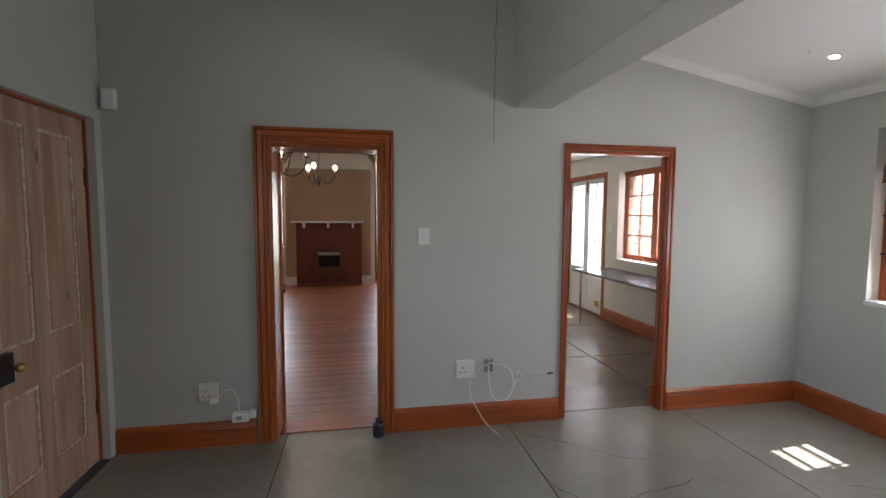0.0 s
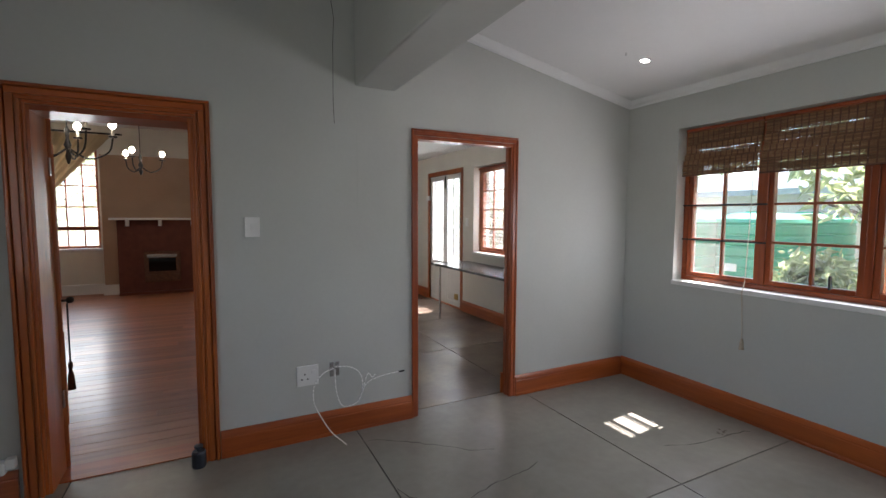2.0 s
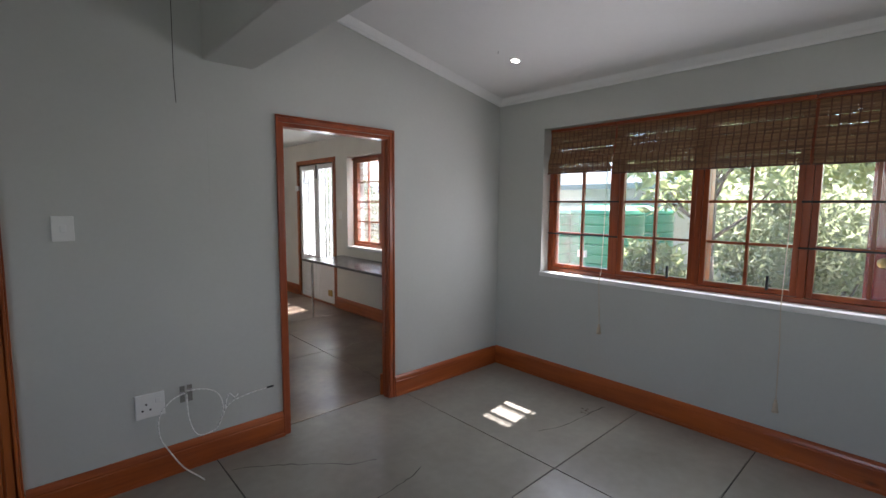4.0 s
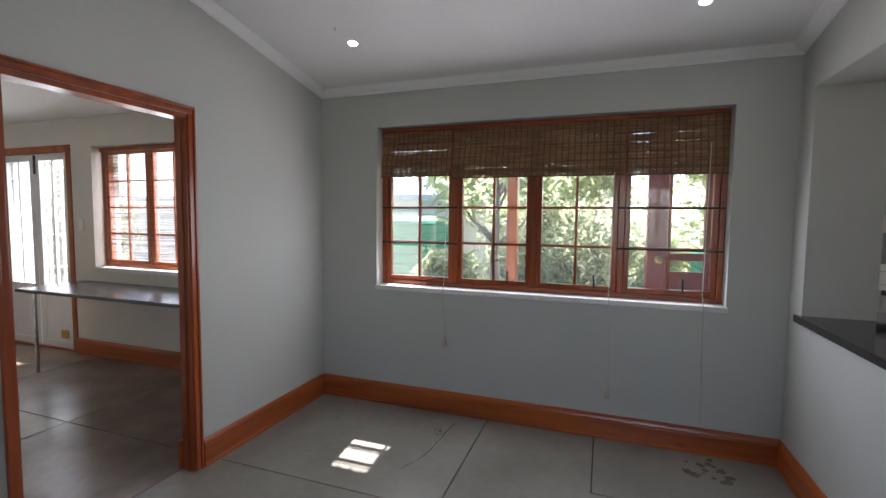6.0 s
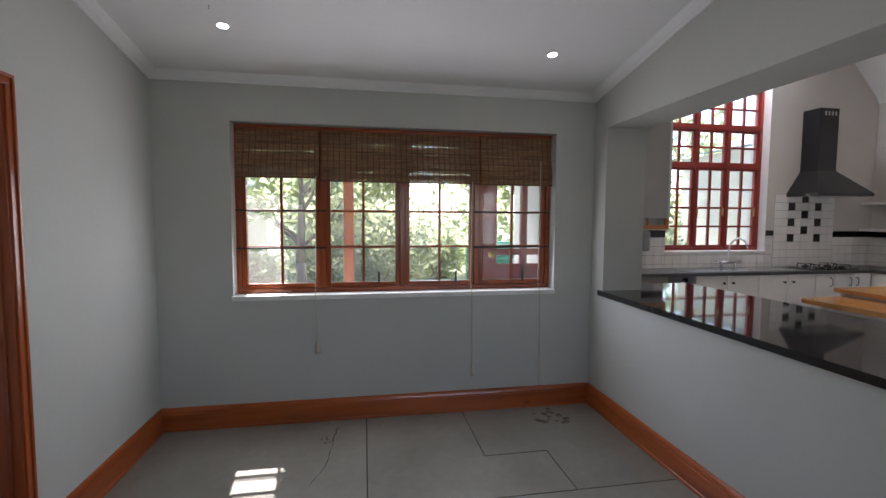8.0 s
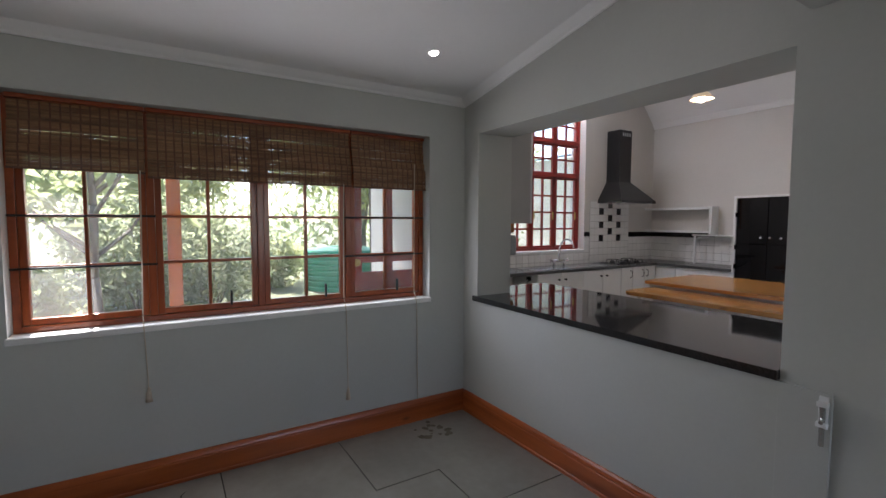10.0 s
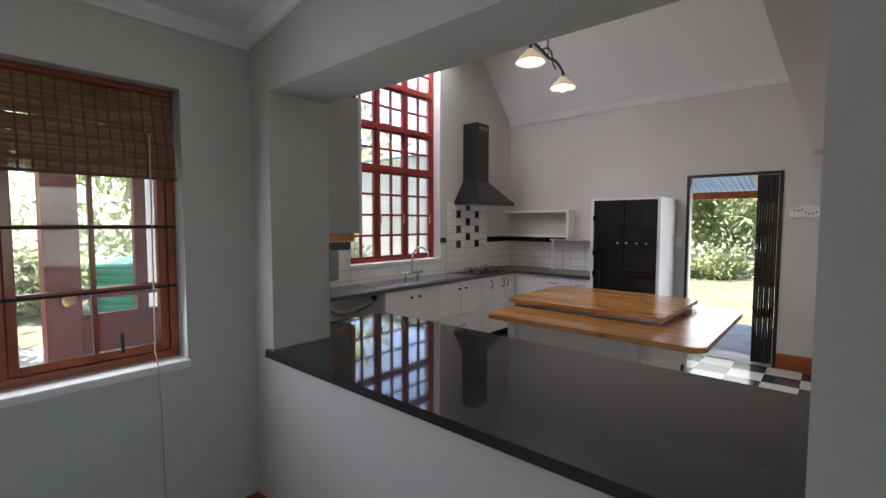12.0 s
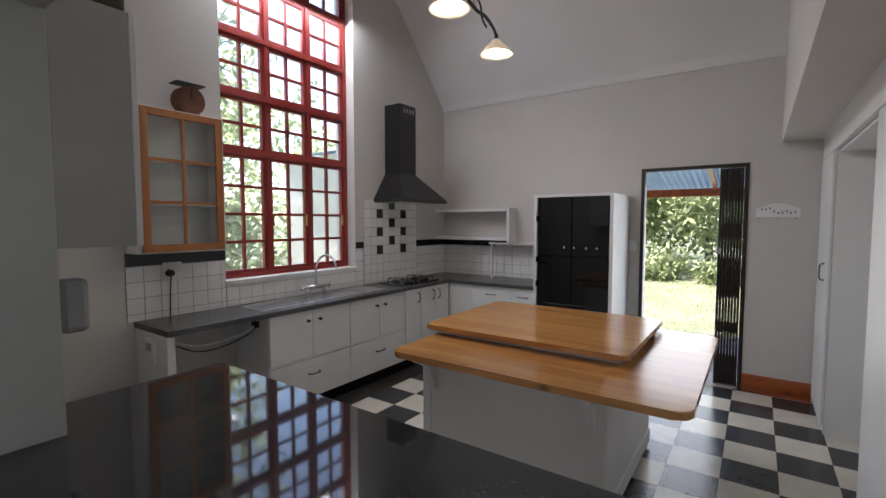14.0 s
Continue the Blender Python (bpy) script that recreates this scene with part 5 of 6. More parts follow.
part("back_board", box(B(), 0.90, 0.92, -4.199, -2.781, 0.0005, 2.09), WHITE, ob)
struct("trim_cupboard_fascia", box(B(), 1.255, 1.285, YK + 0.002, -1.425, 2.112, 2.288, 0.003), WHITE, "white fascia board over the cupboards", "fascia")
ob = thing("hanging_ornament", "dark wrought wire ornament hanging on the cupboard", "ornament")
bm = path_tube(B(), arc([(1.29, -2.21, 2.14), (1.31, -2.21, 2.08), (1.30, -2.21, 2.02)], 4), 0.005, 8)
part("hook", bm, IRON, ob, smooth=True)
for k in range(5):
    bm = path_tube(B(), arc([(1.30, -2.21, 2.03), (1.302, -2.23 + k * 0.012, 1.95), (1.298, -2.25 + k * 0.02, 1.84 + 0.012 * (k % 3))], 4), 0.003, 6)
    part("wire", bm, IRON, ob, smooth=True)

# signboard with keys hooks, switch, thermostat, sockets
ob = thing("key_board", "small white decorated key board on the wall", "key rack")
bm = B()
pts = [(1.42, 1.63), (1.74, 1.63), (1.74, 1.70), (1.70, 1.72), (1.64, 1.745), (1.58, 1.755), (1.52, 1.745), (1.46, 1.72), (1.42, 1.70)]
a = [bm.verts.new((x, YK + 0.002, z)) for x, z in pts]
b = [bm.verts.new((x, YK + 0.016, z)) for x, z in pts]
bm.faces.new(a)
bm.faces.new(b)
for k in range(len(pts)):
    bm.faces.new((a[k], a[(k + 1) % len(pts)], b[(k + 1) % len(pts)], b[k]))
part("board", bm, WHITE, ob)
rnd = random.Random(4)
bm = B()
for k in range(9):
    x, z = 1.45 + k * 0.03, 1.65 + rnd.uniform(0, 0.05)
    box(bm, x, x + 0.014, YK + 0.016, YK + 0.019, z, z + 0.022, 0.001)
part("motifs", bm, GREYPLASTIC, ob, "small painted motifs")
for x in (1.45, 1.58, 1.71):
    part("hook", tube(B(), (x, YK + 0.012, 1.622), (x, YK + 0.035, 1.612), 0.004, seg=6), BRASS, ob)
ob = thing("light_switch", "white plastic light switch beside the tall oven", "switch")
part("plate", box(B(), 2.76, 2.832, YK, YK + 0.012, 1.28, 1.39, 0.003), PLASTIC, ob)
part("rocker", box(B(), 2.785, 2.81, YK + 0.012, YK + 0.017, 1.32, 1.35, 0.002), PLASTIC, ob)
ob = thing("thermostat", "white thermostat box on the cabinet end panel", "thermostat")
part("housing", box(B(), 4.90, 5.03, -1.19, -1.165, 0.67, 0.82, 0.008), PLASTIC, ob)
part("display", box(B(), 4.925, 5.005, -1.165, -1.163, 0.745, 0.795), GREYPLASTIC, ob)
ob = thing("loose_cable", "white and black cables drooping in the appliance space", "cable")
part("cable", path_tube(B(), arc([(4.80, -1.27, 0.80), (4.83, -1.4, 0.74), (4.85, -1.6, 0.73), (4.87, -1.80, 0.76), (4.88, -1.895, 0.80)], 6), 0.008, 8), PLASTIC, ob, smooth=True)
part("cable", path_tube(B(), arc([(4.80, -1.26, 0.78), (4.83, -1.42, 0.70), (4.85, -1.62, 0.695), (4.87, -1.82, 0.74), (4.88, -1.895, 0.79)], 6), 0.005, 8), IRON, ob, smooth=True)
part("plug", box(B(), 4.86, 4.91, -1.90, -1.86, 0.77, 0.82, 0.006), IRON, ob)

# tiling
def splash(name, pts_fn, u0, u1, z0, z1, parent_name, black=lambda i, j: False, T=0.11, label="", zref=1.28, uref=None, skip=lambda u, z: False):
    """Glazed wall tiles over a grout bed. pts_fn maps (u, depth, z) to the world."""
    def cube(ua, ub, d0, d1, za, zb, bev=0.0):
        p, q = pts_fn(ua, d0, za), pts_fn(ub, d1, zb)
        return box(B(), min(p[0], q[0]), max(p[0], q[0]), min(p[1], q[1]), max(p[1], q[1]), min(za, zb), max(za, zb), bev)
    holder = struct(name, cube(u0, u1, 0.0, 0.004, z0, z1), GROUT, label, "tiles")
    uref = u0 if uref is None else uref
    i0, i1 = math.floor((u0 - uref) / T), math.ceil((u1 - uref) / T)
    j0, j1 = math.floor((z0 - zref) / T), math.ceil((z1 - zref) / T)
    for i in range(i0, i1 + 1):
        for j in range(j0, j1 + 1):
            ua, ub = max(u0, uref + i * T), min(u1, uref + (i + 1) * T)
            za, zb = max(z0, zref + j * T), min(z1, zref + (j + 1) * T)
            if ub - ua < 0.012 or zb - za < 0.012:
                continue
            part("tile", cube(ua + 0.0022, ub - 0.0022, 0.004, 0.009, za + 0.0022, zb - 0.0022), BTILE if black(i, j) else WTILE, holder)
    return holder


def east(u, d, z):
    return (XK - d, -u, z)


def south(u, d, z):
    return (u, YK + d, z)


splash("wall_tiles_corner", east, 1.14, 1.84, 0.90, 1.28, "", label="white glazed tile splashback")
splash("wall_tiles_sill", east, 1.842, 3.27, 0.90, 1.074, "", label="white glazed tiles under the window")
splash("wall_tiles_hob", east, 3.39, 4.30, 0.90, 1.83, "", T=0.1015, uref=3.39, zref=1.83 - 0.1015 * 9,
       black=lambda i, j: (i == 4 and j in (8, 6, 4)) or (i in (2, 6) and j in (7, 5, 3)), label="white tiles with a chequer of black tiles behind the hob")
splash("wall_tiles_right", east, 3.272, 3.388, 0.90, 1.30, "", T=0.11, label="white tiles beside the window")
splash("wall_tiles_end", east, 4.302, 4.918, 0.90, 1.28, "", label="white glazed tile splashback")
splash("wall_tiles_south", south, 3.635, XK - 0.01, 0.90, 1.28, "", label="white glazed tile splashback")
for nm, bx in (("trim_black_band_corner", (XK - 0.01, XK, -1.84, -1.14, 1.283, 1.37)), ("trim_black_band_end", (XK - 0.01, XK, -4.918, -4.304, 1.283, 1.36)),
               ("trim_black_band_south", (4.18, XK - 0.011, YK, YK + 0.01, 1.283, 1.36)), ("trim_black_band_small", (XK - 0.01, XK, -3.388, -3.272, 1.303, 1.37))):
    bm = B()
    x0, x1, y0, y1, z0, z1 = bx
    n = max(1, round(max(x1 - x0, y1 - y0) / 0.2))
    for k in range(n):
        if x1 - x0 > y1 - y0:
            box(bm, x0 + (x1 - x0) * k / n + 0.0015, x0 + (x1 - x0) * (k + 1) / n - 0.0015, y0, y1, z0, z1)
        else:
            box(bm, x0, x1, y0 + (y1 - y0) * k / n + 0.0015, y0 + (y1 - y0) * (k + 1) / n - 0.0015, z0, z1)
    struct(nm, bm, BTILE, "black glazed border tiles", "tiles")


ob = thing("wall_socket", "white wall socket with a black plug and cord", "socket")
part("plate", box(B(), XK - 0.022, XK - 0.0092, -1.50, -1.37, 1.165, 1.295, 0.003), PLASTIC, ob)
bm = tube(B(), (XK - 0.022, -1.41, 1.22), (XK - 0.065, -1.41, 1.22), 0.027, 0.022)
part("plug", bm, IRON, ob, "black plug")
part("cord", path_tube(B(), [(XK - 0.05, -1.41, 1.20), (XK - 0.03, -1.41, 1.1), (XK - 0.016, -1.41, 0.91)], 0.004, 6), IRON, ob)
for x in (4.72, 3.98):
    ob = thing("wall_socket", "white wall socket on the tiles", "socket")
    part("plate", box(B(), x, x + 0.13, YK + 0.0092, YK + 0.022, 1.10, 1.24, 0.003), PLASTIC, ob)
    part("rocker", box(B(), x + 0.08, x + 0.11, YK + 0.022, YK + 0.027, 1.18, 1.21, 0.002), PLASTIC, ob)

# kitchen garden door with folded security gate
door_6 = tagged(new("door_6"), "open garden door with dark steel frame", "doorway", kind="structure")
for a, b, c, d in ((1.80, 1.835, 0, 2.13), (2.69, 2.725, 0, 2.13), (1.835, 2.69, 2.095, 2.13)):
    part("door_frame", box(B(), a, b, YK - 0.05, YK + 0.012, c, d, 0.003), BROWNSTEEL, door_6)
ob = thing("security_gate", "dark brown concertina security gate folded open", "gate")
for k in range(7):
    x = 1.84 + k * 0.024
    part("upright", box(B(), x, x + 0.021, YK - 0.035 - 0.01 * (k % 2), YK - 0.005 - 0.01 * (k % 2), 0.02, 2.09, 0.002), BROWNSTEEL, ob)
for k in range(7):
    x = 1.852 + k * 0.024
    for z0, z1 in ((0.02, 0.30), (0.52, 0.62), (0.86, 1.24), (1.42, 1.56), (1.78, 2.09)):
        part("backing_slat", box(B(), x, x + 0.02, YK - 0.085, YK - 0.06, z0, z1), BROWNSTEEL, ob)
part("lock_post", box(B(), 2.008, 2.03, YK - 0.045, YK + 0.004, 0.02, 2.09, 0.003), BROWNSTEEL, ob)
for z in (0.25, 0.55, 0.9, 1.2, 1.55, 1.85):
    bm = B()
    for k in range(6):
        tube(bm, (1.85 + k * 0.024, YK - 0.03, z), (1.872 + k * 0.024, YK - 0.03, z + 0.03), 0.004, seg=6)
    part("lattice_link", bm, BROWNSTEEL, ob)
part("lock", box(B(), 2.0, 2.04, YK - 0.03, YK + 0.012, 1.28, 1.34, 0.003), STEEL, ob)
struct("threshold_kitchen", box(B(), 1.81, 2.723, -5.25, YK - 0.001, -0.01, 0.005, 0.002), PAVING, "pale stone door sill", "threshold")

# ---- lounge ----
ob = thing("fireplace", "oxblood painted brick fireplace with white mantel shelf", "fireplace")
part("surround", box(B(), -1.37, 0.0, 10.08, 10.199, 0.0025, 1.36, 0.004), BRICKRED, ob)
part("hearth", box(B(), -1.36, -0.01, 9.98, 10.08, 0.0025, 0.05, 0.004), BRICKRED, ob)
part("mantel_shelf", box(B(), -1.46, 0.05, 9.94, 10.199, 1.361, 1.40, 0.004), WHITE, ob, "white mantel shelf")
for x in (-1.2, -0.70, -0.18):
    part("bracket", box(B(), x - 0.025, x + 0.025, 9.98, 10.079, 1.25, 1.36, 0.006), WHITE, ob)
ob = thing("gas_heater", "steel framed gas fire set in the fireplace", "heater")
part("frame", box(B(), -0.97, -0.40, 10.02, 10.079, 0.22, 0.78, 0.006), RUST_AND_SHADOW, ob, "brown steel frame")
part("window", box(B(), -0.90, -0.47, 10.005, 10.019, 0.42, 0.66, 0.003), BLACKGLASS, ob)
part("grille", box(B(), -0.92, -0.45, 10.0, 10.019, 0.67, 0.73, 0.003), STEEL, ob)
part("tray", box(B(), -0.95, -0.42, 9.985, 10.019, 0.25, 0.36, 0.004), RUST_AND_SHADOW, ob)


def chandelier(x, y, z, s, arms, label):
    ob = thing("chandelier", label, "chandelier", "lounge chandeliers", at=(x, y, z))
    bm = tube(B(), (0, 0, 0.1), (0, 0, 3.05 - z), 0.005, seg=6)
    part("chain", bm, IRON, ob)
    part("column", lathe(B(), [(0.0, -0.19 * s), (0.012, -0.18 * s), (0.025, -0.13 * s), (0.012, -0.10 * s), (0.03, -0.05 * s), (0.012, 0.0), (0.022, 0.06 * s), (0.008, 0.1), (0.0, 0.12)], (0, 0, 0), 12), IRON, ob, smooth=True)
    for k in range(arms):
        a = 2 * math.pi * k / arms + 0.3
        c, sn = math.cos(a), math.sin(a)
        bm = path_tube(B(), arc([(0.02 * c, 0.02 * sn, -0.08 * s), (0.12 * s * c, 0.12 * s * sn, -0.14 * s), (0.24 * s * c, 0.24 * s * sn, -0.08 * s), (0.27 * s * c, 0.27 * s * sn, 0.03 * s)], 4), 0.008, 6)
        arm = part("arm", bm, IRON, ob, smooth=True)
        cx, cy = 0.27 * s * c, 0.27 * s * sn
        part("candle", tube(B(), (cx, cy, 0.03 * s), (cx, cy, 0.10 * s), 0.014), CREAM, arm)
        part("drip_pan", lathe(B(), [(0.0, 0.03 * s), (0.035, 0.035 * s), (0.038, 0.045 * s), (0.0, 0.04 * s)], (cx, cy, 0), 10), IRON, arm)
        bm = B()
        bmesh.ops.create_icosphere(bm, subdivisions=2, radius=0.032, matrix=Matrix.Translation((cx, cy, 0.13 * s)) @ Matrix.Diagonal((1, 1, 1.25, 1)))
        part("bulb", bm, BULB, arm, "glowing candle bulb", True)
    return ob


chandelier(-0.66, 7.6, 2.17, 0.95, 3, "dark iron three-light chandelier on a long chain")
chandelier(-0.95, 5.5, 2.15, 1.25, 5, "dark iron five-light chandelier near the doorway")


def drape(x0, x1, y, flip, label):
    """A curtain gathered to one side."""
    bm = B()
    n, m_ = 48, 20
    grid = []
    for j in range(m_ + 1):
        t = j / m_
        z = 2.85 - 2.55 * t
        tie = math.exp(-((t - 0.48) / 0.16) ** 2)
        width = (x1 - x0) * (1 - 0.72 * min(1, t / 0.45)) if t < 0.45 else (x1 - x0) * (0.28 + 0.12 * (t - 0.45))
        row = []
        for i in range(n + 1):
            u = i / n
            xx = x0 + width * u if not flip else x1 - width * u
            row.append(bm.verts.new((xx, y + 0.035 * math.sin(u * 40) * (1 - 0.5 * tie), z)))
        grid.append(row)
    for j in range(m_):
        for i in range(n):
            bm.faces.new((grid[j][i], grid[j][i + 1], grid[j + 1][i + 1], grid[j + 1][i]))
    bmesh.ops.solidify(bm, geom=bm.faces[:], thickness=0.004)
    ob = thing("curtain", label, "curtain", "lounge curtains")
    part("cloth", bm, CURTAIN, ob, smooth=True)
    part("tie_back", tube(B(), ((x1 if flip else x0) + (-0.16 if flip else 0.16), y, 1.55), ((x1 if flip else x0) + (-0.15 if flip else 0.15), y, 1.60), 0.16, seg=16), CORD, ob)
    part("curtain_rod", tube(B(), (x0 - 0.1, y, 2.87), (x1 + 0.15, y, 2.87), 0.016), IRON, ob, "dark iron rod")
    return ob


drape(-2.75, -1.38, 10.10, False, "beige curtain tied back beside the lounge window")
drape(0.12, 1.27, 10.30, True, "beige curtain tied back beside the garden door")
TX, TY = -0.688, 4.117
ob = thing("door_tassel", "dark rope tassel hanging from the door knob", "tassel")
part("rope", tube(B(), (TX, TY, 0.86), (TX, TY, 0.45), 0.005, seg=6), IRON, ob)
part("tassel", lathe(B(), [(0.0, 0.46), (0.012, 0.45), (0.015, 0.42), (0.010, 0.40), (0.018, 0.36), (0.024, 0.26), (0.0, 0.26)], (TX, TY, 0), 10), RUST_AND_SHADOW, ob, smooth=True)

# ---- study ----
ob = thing("desk_counter", "long dark grey wall desk on one steel leg", "desk")
part("desktop", box(B(), 2.98, XW - 0.001, 3.9, 6.12, 0.755, 0.785, 0.004), WORKTOP, ob)
part("leg", tube(B(), (3.04, 5.95, 0.0005), (3.04, 5.95, 0.755), 0.016), STEEL, ob)
part("leg_bracket", box(B(), 3.0, 3.08, 5.90, 6.0, 0.74, 0.755, 0.002), STEEL, ob)
part("wall_batten", box(B(), XW - 0.03, XW - 0.001, 3.92, 6.1, 0.71, 0.755, 0.002), WHITE, ob)
ob = thing("wall_socket", "white socket plate under the study desk", "socket")
part("plate", box(B(), XW - 0.012, XW, 4.45, 4.53, 0.34, 0.46, 0.003), PLASTIC, ob)
part("rocker", box(B(), XW - 0.016, XW - 0.0115, 4.48, 4.5, 0.39, 0.42, 0.001), PLASTIC, ob)
ob = thing("light_switch", "white switch plate beside the french door", "switch")
part("plate", box(B(), XW - 0.012, XW, 6.10, 6.18, 1.3, 1.42, 0.003), PLASTIC, ob)
part("rocker", box(B(), XW - 0.016, XW - 0.0115, 6.13, 6.15, 1.345, 1.375, 0.001), PLASTIC, ob)
rnd = random.Random(21)
ob = thing("reed_blind", "lowered see-through split reed blind in the study window", "blind")
bm = B()
z = 2.11
while z > 1.0:
    h = rnd.choice((0.003, 0.004, 0.006))
    box(bm, 3.655, 3.658, 4.70, 5.92, z - h, z)
    z -= h + rnd.choice((0.003, 0.005, 0.008))
part("reeds", bm, REED, ob)
part("head_rail", box(B(), 3.65, 3.68, 4.68, 5.94, 2.11, 2.14, 0.003), RED_Y, ob)


# ---- outside ----
struct("ground", box(B(), -400, 400, -400, 400, -0.6, -0.15), GRASS, "sunlit green lawn", "ground")
struct("pavement_east", box(B(), 3.87, 9.4, -5.6, 3.2, -0.15, -0.11), PAVING, "pale paved yard beside the house", "pavement")
struct("pavement_south", box(B(), -1.0, 5.6, -7.3, -5.21, -0.15, -0.03), PAVING, "pale concrete porch floor", "pavement")


def corrugated(name, x0, x1, y0, y1, z0, z1, along, parent=None, label=""):
    """A wavy tin sheet. along 'x': slopes from z0 at x0 to z1 at x1; along 'y': from z0 at y0 to z1 at y1."""
    bm = B()
    pitch, n = 0.076, 6
    s0, s1 = (y0, y1) if along == "x" else (x0, x1)
    cnt = int((s1 - s0) / pitch * n)
    lo, hi = [], []
    for k in range(cnt + 1):
        s = s0 + (s1 - s0) * k / cnt
        w = 0.012 * math.sin(2 * math.pi * (s - s0) / pitch)
        if along == "x":
            lo.append(bm.verts.new((x0, s, z0 + w)))
            hi.append(bm.verts.new((x1, s, z1 + w)))
        else:
            lo.append(bm.verts.new((s, y0, z0 + w)))
            hi.append(bm.verts.new((s, y1, z1 + w)))
    for k in range(cnt):
        bm.faces.new((lo[k], lo[k + 1], hi[k + 1], hi[k]))
    bmesh.ops.solidify(bm, geom=bm.faces[:], thickness=0.004)
    if parent:
        return part("tin_sheet", bm, ROOFTIN, parent, label)
    return struct(name, bm, ROOFTIN, label, "roof")


porch = thing("back_porch", "back porch roof of blue-grey corrugated iron on a timber beam", "porch", at=(0, 0, -0.03))
corrugated("", 0.2, 5.3, -7.55, -5.21, 2.10, 2.52, "y", porch)
part("beam", box(B(), 0.2, 5.3, -7.40, -7.28, 1.98, 2.09, 0.004), RED_Y, porch, "brown timber beam")
for x in (0.4, 5.1):
    part("post", box(B(), x, x + 0.1, -7.39, -7.29, 0.0, 1.98, 0.004), RED_Z, porch)
for x in (1.0, 2.2, 3.4, 4.6):
    bm = B()
    a = [bm.verts.new(p) for p in ((x, -7.5, 2.03), (x + 0.05, -7.5, 2.03), (x + 0.05, -5.21, 2.45), (x, -5.21, 2.45))]
    b = [bm.verts.new((v.co.x, v.co.y, v.co.z + 0.06)) for v in a]
    bm.faces.new(a)
    bm.faces.new(b)
    for k in range(4):
        bm.faces.new((a[k], a[(k + 1) % 4], b[(k + 1) % 4], b[k]))
    part("rafter", bm, RED_Y, porch)

# Roof and beam are unseen, added to narrow the dining floor's sun patch.
veranda = thing("assumed_veranda", "orange timber post carrying an assumed tin roof that blocks sun", "veranda", at=(0, 0, -0.11))
corrugated("", 3.862, 5.55, 0.02, 2.49, 2.82, 2.50, "x", veranda)
part("post", box(B(), 5.25, 5.36, 1.92, 2.03, 0.0, 2.44, 0.006), PINE_Z, veranda, "orange varnished post")
part("plate_beam", box(B(), 5.25, 5.36, 0.02, 2.44, 2.44, 2.55, 0.004), PINE_Y, veranda)
# Unseen eave, added; its reach sets where the sun patch ends.
corrugated("roof_sun_clip", 3.862, 4.29, 2.46, 8.7, 2.60, 2.53, "x", None, "added tin eave that clips the sun")

gate = thing("garden_gate", "oxblood red boarded garden gate with round knob", "gate", at=(0, 0, -0.11))
part("post", box(B(), 4.38, 4.53, 0.56, 0.71, 0.0, 2.55, 0.005), REDPAINT, gate)
part("post", box(B(), 4.42, 4.48, 0.24, 0.30, 1.1, 2.55, 0.004), REDPAINT, gate)
for k in range(4):
    part("board", box(B(), 4.42, 4.46, 0.02, 0.558, 0.12 + 0.265 * k, 0.378 + 0.265 * k, 0.004), REDPAINT, gate)
part("rail", box(B(), 4.41, 4.48, 0.02, 0.558, 1.26, 1.32, 0.004), REDPAINT, gate)
bm = B()
bmesh.ops.create_icosphere(bm, subdivisions=2, radius=0.035, matrix=Matrix.Translation((4.35, 0.62, 1.27)))
part("knob", bm, BRASS, gate, "round brass knob", True)


def tank(x, y, r, h, label):
    ob = thing("water_tank", label, "water tank", "green water tanks", at=(x, y, -0.15))
    prof = [(0.0, 0.0), (r, 0.0)]
    n = 7
    for k in range(n):
        z = h * 0.86 * k / n
        prof += [(r, z + 0.02), (r, z + h * 0.86 / n - 0.05), (r - 0.02, z + h * 0.86 / n - 0.03), (r - 0.02, z + h * 0.86 / n - 0.015)]
    prof += [(r, h * 0.87), (r * 0.96, h * 0.91), (r * 0.5, h * 0.975), (r * 0.3, h * 0.98)]
    part("body", lathe(B(), prof, (0, 0, 0), 40), TANKGREEN, ob, smooth=False)
    part("lid", lathe(B(), [(0.0, h), (r * 0.26, h), (r * 0.28, h * 0.985), (r * 0.28, h * 0.965), (0.0, h * 0.965)], (0, 0, 0), 20), TANKGREEN, ob)
    part("label_plate", box(B(), -r - 0.004, -r + 0.01, -0.12, 0.1, 0.55, 0.70), WHITE, ob, "pale label")
    part("outlet_pipe", tube(B(), (-r - 0.1, 0.3, 0.12), (-r + 0.2, 0.2, 0.12), 0.03), IRON, ob)
    return ob


tank(10.0, 5.55, 0.88, 1.72, "ribbed green plastic water tank in the yard")
tank(11.75, 5.5, 0.80, 1.72, "green plastic water tank behind another")
tank(9.0, 6.75, 0.88, 1.72, "ribbed green plastic water tank beside the shed")
tank(11.6, -1.75, 0.95, 1.05, "low green plastic tank by the tree")

shed = thing("garden_shed", "pale shed with a grey corrugated roof", "shed", at=(0, 0, -0.15))
part("wall", box(B(), 12.6, 17.0, 5.2, 25.5, 0, 2.25), OUTWALL, shed)
corrugated("", 11.9, 17.4, 4.9, 25.8, 2.25, 3.2, "x", shed)
part("fascia", box(B(), 11.88, 11.9, 4.9, 25.8, 2.12, 2.26), GREYPLASTIC, shed)

wing = thing("house_wing", "pale plastered house wing with a tin roof", "house", at=(0.6, -2.4, -0.15))
part("wall", box(B(), 9.6, 13.5, -11.0, -6.5, 0, 3.7), OUTWALL, wing)
corrugated("", 9.4, 13.7, -11.2, -6.3, 4.6, 3.75, "y", wing)
